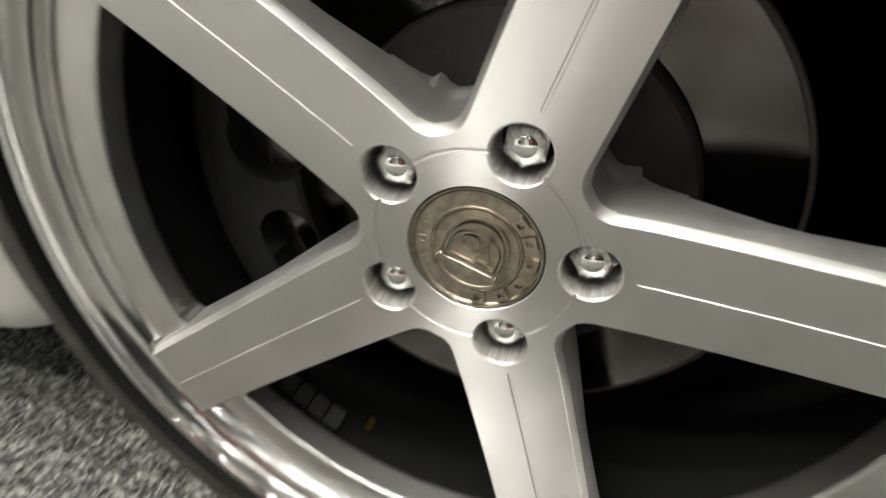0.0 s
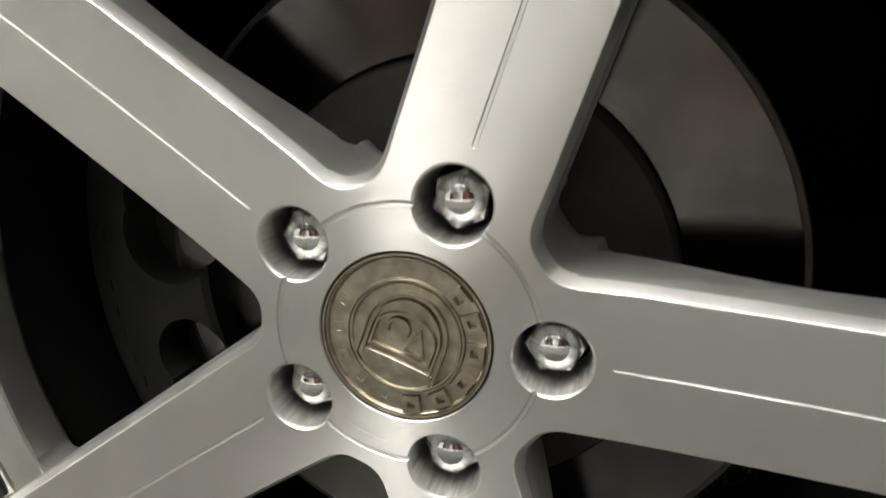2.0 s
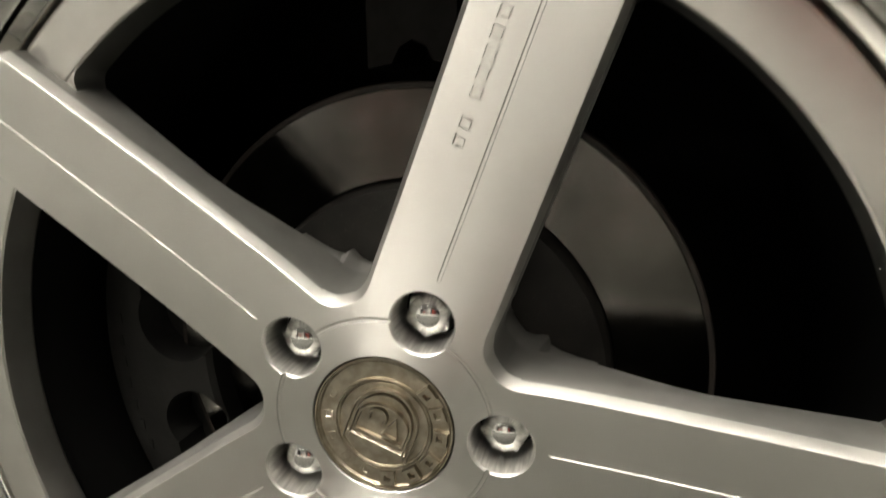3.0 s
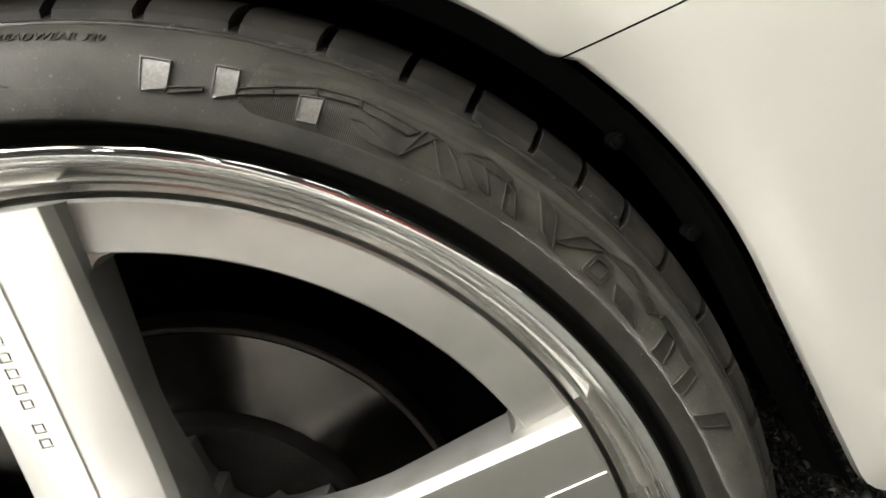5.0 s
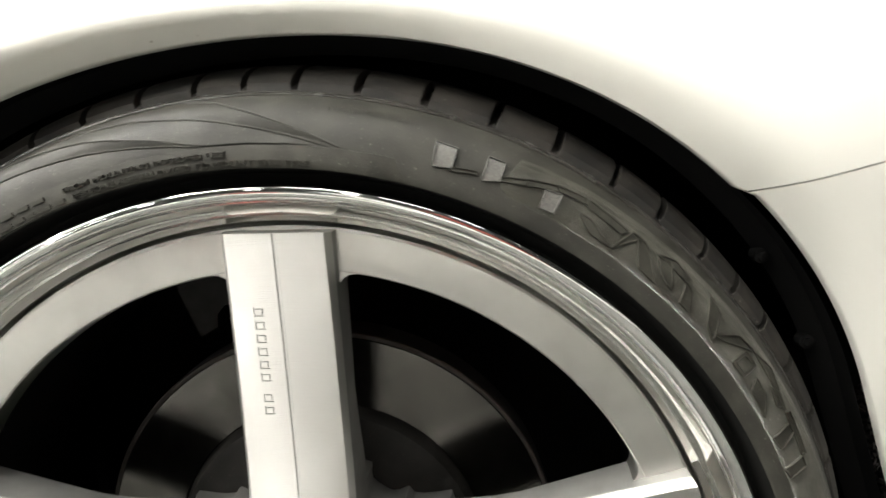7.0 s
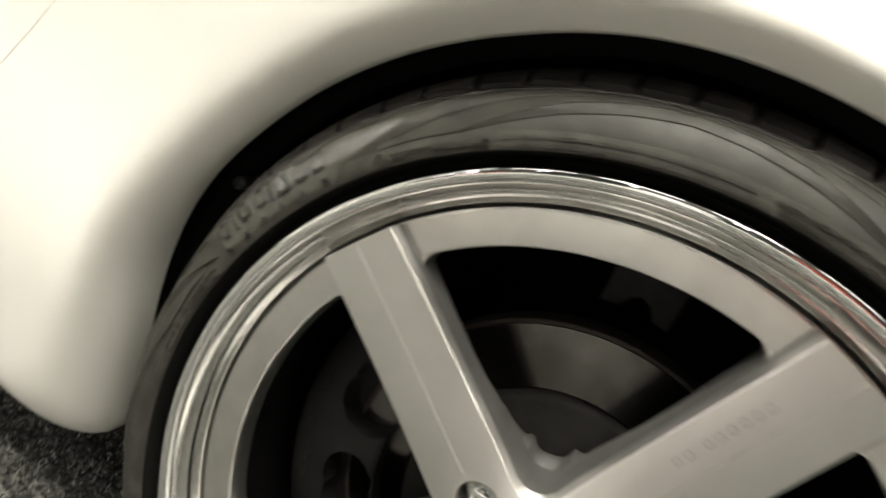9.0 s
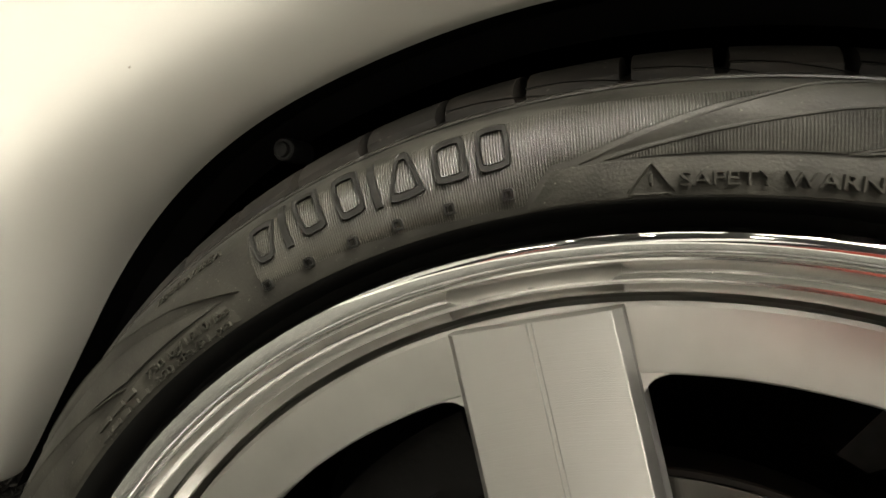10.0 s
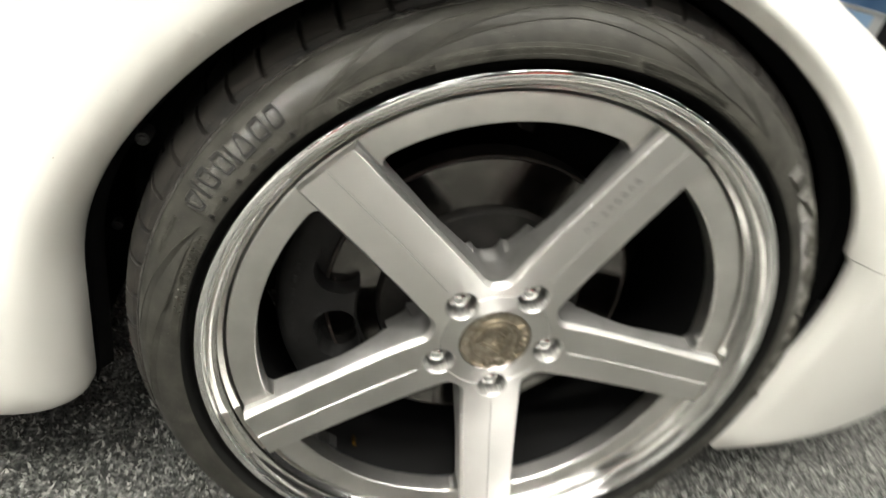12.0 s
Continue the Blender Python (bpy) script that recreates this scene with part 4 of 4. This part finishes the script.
GLOSS = material("glossy_rubber", (0.03, 0.03, 0.028), 0.2)
mottle(GLOSS, (0.022, 0.021, 0.019), (0.04, 0.038, 0.034), 70.0, detail=8)
rough_noise(GLOSS, 0.14, 0.30, 60.0)
SLICK = material("slick_rubber", (0.014, 0.014, 0.013), 0.28)
mottle(SLICK, (0.010, 0.010, 0.009), (0.019, 0.019, 0.0175), 120.0, detail=8)
mottle(RIB, (0.0336, 0.0326, 0.0264), (0.0634, 0.0618, 0.0515), 80.0, detail=8)
dust(RIB, (0.15, 0.145, 0.13), 800.0, 0.64, 0.74)


# Pale plates: part of their sheen is put into the base colour.
PALE_RUBBER = material("sheen_rubber", (0.10, 0.10, 0.094), 0.36)
shader(PALE_RUBBER).inputs["Specular IOR Level"].default_value = 0.9
mottle(PALE_RUBBER, (0.055, 0.053, 0.048), (0.115, 0.112, 0.102), 900.0, detail=3)
bump_noise(PALE_RUBBER, 2200.0, 0.3, 0.0004)


def side_strip(rows_in, lift, across=8, along=1.0, groove=0.0):
    """A raised field of the sidewall; rows (degrees, inner radius, outer radius)."""
    bm = bmesh.new()
    dense = []
    for a, b in zip(rows_in, rows_in[1:]):
        n = max(1, round(abs(b[0] - a[0]) / along))
        for i in range(n):
            q = i / n
            dense.append([a[c] + (b[c] - a[c]) * q for c in range(3)])
    dense.append(list(rows_in[-1]))
    grid = []
    base_lift = lift
    for i, (deg, r0, r1) in enumerate(dense):
        end = i in (0, len(dense) - 1)
        lift = base_lift - groove * (0.0, 0.1, 1.0, 0.9)[i % 4]
        grid.append([bm.verts.new(on_side(r0 + (r1 - r0) * j / across, deg, -0.0003 if end or j in (0, across) else lift)) for j in range(across + 1)])
    for a, b in zip(grid, grid[1:]):
        for j in range(across):
            bm.faces.new((a[j], a[j + 1], b[j + 1], b[j]))
    return bm


part("ribbed_field", side_strip([(-66.3, 0.2880, 0.2985), (-66.0, 0.2780, 0.3004), (-47.3, 0.2725, 0.3020), (-45.4, 0.2838, 0.3022), (-44.0, 0.2845, 0.3022), (-36.5, 0.2975, 0.3015), (-34.0, 0.3010, 0.3014)], 0.0006, 10, 0.042, 0.0012), RIB, wheel, "finely ribbed sidewall field")
part("ribbed_field", side_strip([(46.4, 0.2850, 0.2860), (47.4, 0.2805, 0.3015), (54.0, 0.2800, 0.3040), (100.0, 0.2800, 0.3040), (108.0, 0.2900, 0.3000)], 0.0004, 12, 0.0375, 0.0004), RIB, wheel, "finely ribbed sidewall field")
part("smooth_band", side_strip([(-92.0, 0.2726, 0.2800), (-72.0, 0.2726, 0.2825), (-69.5, 0.2726, 0.2815), (-68.0, 0.2726, 0.2735)], 0.0005, 6, 2.0), MARK, wheel, "smooth raised lettering band")

# wordmark replaced by plain framed shapes
for c, bar in (
    ([(-65.5, 0.2858), (-64.2, 0.2856), (-63.9, 0.3000), (-66.1, 0.2998)], 0.32), ([(-63.1, 0.2857), (-62.6, 0.2857), (-63.2, 0.3026), (-63.7, 0.3026)], 0),
    ([(-61.6, 0.2865), (-59.8, 0.2868), (-60.6, 0.3030), (-62.7, 0.3030)], 0.32), ([(-58.8, 0.2856), (-56.9, 0.2866), (-57.5, 0.3022), (-59.5, 0.3022)], 0.32),
    ([(-56.3, 0.2851), (-55.8, 0.2851), (-56.3, 0.3014), (-56.8, 0.3014)], 0), ([(-55.4, 0.2849), (-52.8, 0.2854), (-53.9, 0.3014), (-54.7, 0.3014)], 0.34),
    ([(-52.2, 0.2860), (-50.0, 0.2859), (-50.3, 0.3011), (-52.4, 0.2999)], 0.32), ([(-49.5, 0.2860), (-47.5, 0.2864), (-47.6, 0.3010), (-49.6, 0.3008)], 0.30),
):
    part("wordmark_shape", frame_block(c, bar, 0.0012) if bar else side_block(c, 0.0014), SLICK, wheel)
for a in (-65.5, -62.0, -58.5, -55.2, -51.7, -48.0):
    part("wordmark_shape", frame_block([(a - 0.36, 0.2769), (a + 0.36, 0.2769), (a + 0.36, 0.2803), (a - 0.36, 0.2803)], 0.4, 0.0012), SLICK, wheel)

# strokes of the front field's mark: flat plates with raised borders (degrees, radius)
PLATES = [
    [(39.7, 0.2836), (41.5, 0.2852), (41.5, 0.2948), (39.5, 0.2952)], [(44.6, 0.2844), (46.2, 0.2872), (46.1, 0.2959), (44.5, 0.2959)],
    [(50.6, 0.2836), (52.1, 0.2842), (52.1, 0.2938), (50.5, 0.2925)],
]
STROKES = [
    [(41.4, 0.2836), (43.9, 0.2862), (43.9, 0.2876), (41.4, 0.2856)], [(46.2, 0.2872), (48.7, 0.2903), (48.5, 0.2927), (46.2, 0.2893)],
    [(48.7, 0.2903), (51.6, 0.2944), (51.4, 0.2966), (48.5, 0.2929)], [(51.6, 0.2944), (54.6, 0.2957), (54.4, 0.2980), (51.4, 0.2968)],
    [(54.8, 0.2946), (58.6, 0.2926), (59.2, 0.2956), (54.6, 0.2980)], [(54.2, 0.2903), (56.0, 0.2847), (58.5, 0.2843), (55.4, 0.2906)],
    [(58.5, 0.2843), (59.3, 0.2893), (60.6, 0.2962), (59.7, 0.2968)], [(60.1, 0.2972), (61.9, 0.2848), (64.2, 0.2837), (61.4, 0.2958)],
    [(62.7, 0.2956), (64.5, 0.2886), (66.0, 0.2866), (64.4, 0.2966)], [(62.9, 0.2962), (66.6, 0.2946), (67.0, 0.2968), (64.7, 0.2990)],
    [(66.6, 0.2950), (67.3, 0.2853), (68.6, 0.2849), (67.6, 0.2930)], [(69.1, 0.2995), (70.9, 0.2876), (72.5, 0.2837), (71.3, 0.2957)],
    [(72.2, 0.2871), (73.3, 0.2886), (76.4, 0.2975), (74.1, 0.2960)], [(76.4, 0.2972), (79.4, 0.2962), (82.8, 0.2950), (79.1, 0.3003)],
    [(78.4, 0.2908), (79.2, 0.2850), (82.3, 0.2837), (80.4, 0.2900)], [(80.2, 0.2944), (82.2, 0.2920), (83.0, 0.2952), (81.4, 0.2972)],
    [(84.8, 0.2826), (86.3, 0.2838), (85.6, 0.2937), (84.5, 0.2928)], [(83.4, 0.2944), (88.2, 0.2926), (88.3, 0.2950), (83.6, 0.2970)],
    [(88.5, 0.2812), (89.7, 0.2829), (89.4, 0.2923), (88.3, 0.2928)], [(92.0, 0.2822), (93.4, 0.2830), (95.2, 0.2950), (93.8, 0.2952)],
]


def outlined(c):
    """A flat plate of the sidewall inside a raised border."""
    bm = side_block(c, 0.0007, 4)
    border = side_line([c[0], c[1], c[2], c[3], c[0]], 0.0005, 0.0014, 5)
    me = bpy.data.meshes.new("border")
    border.to_mesh(me)
    border.free()
    bm.from_mesh(me)
    return bm


for c in PLATES:
    part("wordmark_shape", outlined(c), PALE_RUBBER, wheel)
for c in STROKES:
    part("wordmark_shape", outlined(c), MARK, wheel)
part("wordmark_shape", frame_block([(75.3, 0.2852), (77.5, 0.2852), (77.7, 0.2946), (75.6, 0.2946)], 0.34, 0.0012), MARK, wheel)

# warning sign and words
for a, b in (((-39.95, 0.2816), (-41.35, 0.2730)), ((-41.35, 0.2730), (-38.7, 0.2730)), ((-38.7, 0.2730), (-39.95, 0.2816)), ((-40.0, 0.2790), (-40.0, 0.2750))):
    part("warning_sign", side_line([a, b], 0.0006, 0.0024, 6), MARK, wheel)
LINES = [
    ("SAFETY WARNING", -38.5, -26.4, 0.2752, 0.2790, 0.0028),
    ("FROM MOUNTING IMPROPER USE", 3.4, 19.9, 0.2782, 0.2806, 0.0020),
    ("PERSONS ARE ALLOWED TO MOUNT THIS TYRE", 4.2, 28.0, 0.2738, 0.2762, 0.0022),
    ("TREADWEAR 320", 28.9, 36.7, 0.3000, 0.3028, 0.0008),
    ("TEMPERATURE A", -75.4, -68.7, 0.2984, 0.3012, 0.0010),
    ("730 kg/1610 lbs", -78.0, -69.2, 0.2776, 0.2803, 0.0016),
    ("350 kPa/51 psi", -77.6, -69.5, 0.2736, 0.2762, 0.0016),
]
for words, a, b, r0, r1, lift in LINES:
    part("sidewall_lettering", side_text(words, a, b, r0, r1, lift), MARK, wheel, smooth=False)
# rows of small words that cannot be read
rnd = random.Random(4)
for a0, a1, r0 in ((-25.0, 2.6, 0.2784), (-25.0, 3.2, 0.2740), (-84.5, -78.6, 0.2776), (-84.8, -78.4, 0.2738)):
    a = a0
    while a < a1 - 1.0:
        w = rnd.uniform(0.5, 1.7)
        part("small_print", side_block([(a, r0), (a + w, r0), (a + w, r0 + 0.0020), (a, r0 + 0.0020)], 0.0017, 2), MARK, wheel)
        a += w + 0.35

# swept creases of the sidewall, mirrored about the tyre's own axis
CREASES = [
    [(30.8, 0.2836), (24.5, 0.2942), (18.9, 0.3039), (14.0, 0.3074)],
    [(29.4, 0.2838), (23.5, 0.2900), (17.6, 0.2962), (11.0, 0.3012), (2.0, 0.3050)],
    [(17.6, 0.2838), (12.0, 0.2915), (6.1, 0.2985), (0.0, 0.3025), (-6.5, 0.3046)],
    [(17.4, 0.2838), (11.0, 0.2888), (5.5, 0.2927), (-1.0, 0.2962), (-6.5, 0.2980)],
]
for line in CREASES:
    part("sidewall_crease", side_line(line, 0.0007, 0.0006), MARK, wheel)
    part("sidewall_crease", side_line([(-13.0 - a, r) for a, r in line], 0.0007, 0.0006), MARK, wheel)


def facet(rows_in, low, high, across=6, along=1.0, groove=0.0):
    """A tilted field of the sidewall: rows (degrees, inner radius, outer radius), lifted by low inside and high outside, ribbed if it has a groove."""
    bm = bmesh.new()
    dense = []
    for a, b in zip(rows_in, rows_in[1:]):
        n = max(1, round(abs(b[0] - a[0]) / along))
        dense += [[a[c] + (b[c] - a[c]) * i / n for c in range(3)] for i in range(n)]
    dense.append(list(rows_in[-1]))
    grid = []
    for i, (deg, r0, r1) in enumerate(dense):
        fade = min(1.0, (r1 - r0) / 0.004)
        cut = groove * (0.0, 0.1, 1.0, 0.9)[i % 4]
        row = [bm.verts.new(on_side(r0, deg, -0.0004))]
        row += [bm.verts.new(on_side(r0 + (r1 - r0) * j / across, deg, (low + (high - low) * j / across - cut) * fade)) for j in range(across + 1)]
        row.append(bm.verts.new(on_side(r1 + 0.0001, deg, -0.0004)))
        grid.append(row)
    for a, b in zip(grid, grid[1:]):
        for j in range(len(a) - 1):
            bm.faces.new((a[j], a[j + 1], b[j + 1], b[j]))
    return bm


part("smooth_band", facet([(-47.0, 0.2728, 0.2735), (-45.2, 0.2728, 0.2830), (36.0, 0.2728, 0.2830), (37.5, 0.2728, 0.2735)], 0.0014, 0.0004, 6, 2.0), MARK, wheel, "smooth raised lettering band")
WEDGES = [
    [(30.6, 0.2838, 0.2842), (24.5, 0.2900, 0.2938), (18.6, 0.2958, 0.3034), (11.5, 0.3012, 0.3060), (4.0, 0.3046, 0.3072)],
    [(17.4, 0.2840, 0.2842), (12.0, 0.2884, 0.2910), (6.0, 0.2928, 0.2980), (-1.0, 0.2966, 0.3018), (-6.5, 0.2984, 0.3040)],
]
for rows_in in WEDGES:
    part("sidewall_wedge", facet(rows_in, 0.0001, 0.0016), RUBBER, wheel, angle=30)
    part("sidewall_wedge", facet([(-13.0 - a, r0, r1) for a, r0, r1 in rows_in][::-1], 0.0001, 0.0016), RUBBER, wheel, angle=30)
# fields between the creases lean the other way
for rows_in in ([(29.2, 0.2837, 0.2838), (23.5, 0.2840, 0.2896), (17.8, 0.2842, 0.2956), (12.4, 0.2912, 0.3004), (6.4, 0.2984, 0.3036), (2.0, 0.3012, 0.3046)],):
    part("sidewall_wedge", facet(rows_in, 0.0008, 0.0001), RUBBER, wheel, angle=30)
    part("sidewall_wedge", facet([(-13.0 - a, r0, r1) for a, r0, r1 in rows_in][::-1], 0.0008, 0.0004, 6, 0.042, 0.0005), MARK, wheel, "finely ribbed sidewall field", angle=30)
# wedges towards the tyre's rear
for rows_in, low, high in (
    ([(-67.9, 0.2819, 0.2823), (-73.5, 0.2880, 0.2917), (-80.0, 0.2945, 0.2990), (-85.0, 0.2970, 0.3020), (-92.0, 0.2992, 0.3042)], 0.0001, 0.0015),
    ([(-80.5, 0.2816, 0.2820), (-86.5, 0.2850, 0.2886), (-91.0, 0.2880, 0.2922), (-97.0, 0.2920, 0.2968), (-104.0, 0.2950, 0.3010)], 0.0001, 0.0015),
    ([(-69.5, 0.2826, 0.2830), (-75.0, 0.2832, 0.2884), (-80.0, 0.2834, 0.2938), (-86.0, 0.2888, 0.2968), (-92.0, 0.2930, 0.2986)], 0.0012, 0.0001),
):
    part("sidewall_wedge", facet(rows_in, low, high), RUBBER, wheel, angle=30)
for line in ([(-67.9, 0.2823), (-73.5, 0.2917), (-80.0, 0.2990), (-85.0, 0.3020), (-92.0, 0.3042)], [(-80.5, 0.2820), (-86.5, 0.2886), (-91.0, 0.2922), (-97.0, 0.2968), (-104.0, 0.3010)]):
    part("sidewall_crease", side_line(line, 0.0006, 0.0016), MARK, wheel)
# thin dark strips on from the tread slots over the shoulder: painted shade of grooves
for a in (-52.9, -47.7, -41.4, -36.3, -29.9, -24.3):
    bm = bmesh.new()
    rows_ = []
    for q in range(13):
        ang, r = radians(a + 0.8 + 6.6 * q / 12), 0.3166 - 0.0042 * (q / 12) ** 1.6
        d = float(np.interp(r, [p[0] for p in SHOULDER[:8]], [p[1] for p in SHOULDER[:8]]))
        w = 0.00035 * (1 - 0.7 * q / 12)
        rows_.append([bm.verts.new(((r + e) * math.sin(ang), d - h, (r + e) * math.cos(ang))) for e, h in ((-w, 0.0), (0.0, 0.0004), (w, 0.0))])
    for p0, p1 in zip(rows_, rows_[1:]):
        for j in range(2):
            bm.faces.new((p0[j], p0[j + 1], p1[j + 1], p1[j]))
    part("shoulder_line", bm, DEEP, wheel)
part("shoulder_bead", revolve([(0.3084, -0.0088), (0.3090, -0.0093), (0.3097, -0.0091), (0.3104, -0.0080), (0.3110, -0.0060), (0.3114, -0.0036), (0.3112, -0.0002)], 240), GLOSS, wheel, "raised shoulder line")


# ---- caliper and small parts behind the spokes ----
def caliper():
    body = revolve([(0.128, 0.056), (0.131, 0.053), (0.196, 0.053), (0.203, 0.057), (0.206, 0.066), (0.206, 0.125), (0.128, 0.125)], 40, True, -126, 62)
    edge_loops = [e for e in body.edges if len(e.link_faces) == 1]
    bmesh.ops.holes_fill(body, edges=edge_loops, sides=20)
    tool = bmesh.new()
    for deg, r, rad in ((-80.0, 0.150, 0.026), (-73.0, 0.150, 0.026), (-106.0, 0.150, 0.021), (-113.0, 0.150, 0.021)):
        a = radians(deg)
        bowl(tool, r * math.sin(a), r * math.cos(a), [(rad + 0.002, 0.045), (rad, 0.056), (rad - 0.002, 0.075)], 28)
    return milled(body, [tool])


cal = part("brake_caliper", caliper(), CAST, car, "rough cast grey brake caliper, painted near-black for shade", up, angle=40)
for i in range(7):
    a = radians(-82 - i * 4.4)
    rr = 0.190
    bm = bmesh.new()
    box(bm, rr * math.sin(a) - 0.0012, rr * math.sin(a) + 0.0016, 0.0524, 0.056, rr * math.cos(a) - 0.0035, rr * math.cos(a) + 0.0035)
    part("cast_mark", bm, CAST, cal, smooth=False)
bm = bmesh.new()
outline = [(-0.037, 0.170), (-0.022, 0.172), (-0.017, 0.181), (-0.009, 0.185), (-0.001, 0.181), (0.004, 0.172), (0.017, 0.170), (0.019, 0.205), (0.010, 0.226), (-0.028, 0.226), (-0.036, 0.208)]
ends = [[bm.verts.new((x, y, z)) for x, z in outline] for y in (0.115, 0.17)]
bm.faces.new(ends[0])
bm.faces.new(ends[1])
for j in range(len(outline)):
    k = (j + 1) % len(outline)
    bm.faces.new((ends[0][j], ends[0][k], ends[1][k], ends[1][j]))
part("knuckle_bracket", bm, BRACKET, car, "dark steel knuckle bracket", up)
for i in range(5):
    a = radians(-132 - i * 3.6)
    r = 0.2285
    bm = boxed(-0.0065, 0.0065, -0.009, 0.009, -0.002, 0.002, 0.0012)
    bmesh.ops.transform(bm, matrix=Matrix.Translation((r * math.sin(a), 0.040, r * math.cos(a))) @ Matrix.Rotation(a, 4, "Y"), verts=bm.verts[:])
    part("balance_weight", bm, WEIGHT, wheel, "grey stick-on balance weight")
bm = boxed(-0.0035, 0.0035, -0.006, 0.006, -0.002, 0.002, 0.001)
bmesh.ops.transform(bm, matrix=Matrix.Translation((0.221 * math.sin(radians(-153)), 0.047, 0.221 * math.cos(radians(-153)))) @ Matrix.Rotation(radians(-153 + 30), 4, "Y"), verts=bm.verts[:])
part("brass_tag", bm, BRASS, wheel, "small brass tag on the barrel")


# ---- carpet pile ----
PILE = material("carpet_pile", (0.05, 0.05, 0.05), 0.95)
geo_n = node(PILE, "ShaderNodeNewGeometry")
ramp_n = node(PILE, "ShaderNodeValToRGB")
ramp_n.color_ramp.elements[0].position, ramp_n.color_ramp.elements[0].color = 0.28, (0.028, 0.029, 0.026, 1)
ramp_n.color_ramp.elements[1].position, ramp_n.color_ramp.elements[1].color = 0.97, (0.34, 0.34, 0.315, 1)
ramp_mid = ramp_n.color_ramp.elements.new(0.68)
ramp_mid.color = (0.105, 0.107, 0.098, 1)
wire(PILE, geo_n, "Random Per Island", ramp_n, "Fac")
wire(PILE, ramp_n, "Color", shader(PILE), "Base Color")


def carpet_pile():
    """Short tufts near the wheel, where the carpet is seen from close by."""
    g = np.random.default_rng(7)
    n = 70000
    x = g.normal(0.05, 0.55, n)
    y = g.normal(0.05, 0.30, n)
    h = g.uniform(0.003, 0.0075, n)
    w = g.uniform(0.0016, 0.0032, n)
    lean = g.normal(0, 0.0035, (n, 2))
    turn = g.uniform(0, 6.28, n)
    verts = np.zeros((n, 5, 3))
    for k in range(3):
        a = turn + k * 2.094
        verts[:, k, 0] = x + w * np.cos(a)
        verts[:, k, 1] = y + w * np.sin(a)
        verts[:, k, 2] = -0.001
    verts[:, 3, 0], verts[:, 3, 1], verts[:, 3, 2] = x + lean[:, 0] * 0.5 + w * 0.7, y + lean[:, 1] * 0.5, h * 0.75
    verts[:, 4, 0], verts[:, 4, 1], verts[:, 4, 2] = x + lean[:, 0], y + lean[:, 1], h
    base = np.arange(n)[:, None] * 5
    tri = np.array([[0, 1, 3], [1, 4, 3], [1, 2, 4], [2, 0, 4], [0, 3, 4]])
    faces = (base[:, None, :] + tri[None]).reshape(-1, 3)
    me = bpy.data.meshes.new("carpet_pile")
    me.from_pydata(verts.reshape(-1, 3).tolist(), [], faces.tolist())
    me.materials.append(PILE)
    tagged(new("carpet_pile", me), "short black and grey carpet pile", "carpet", kind="stuff")


carpet_pile()
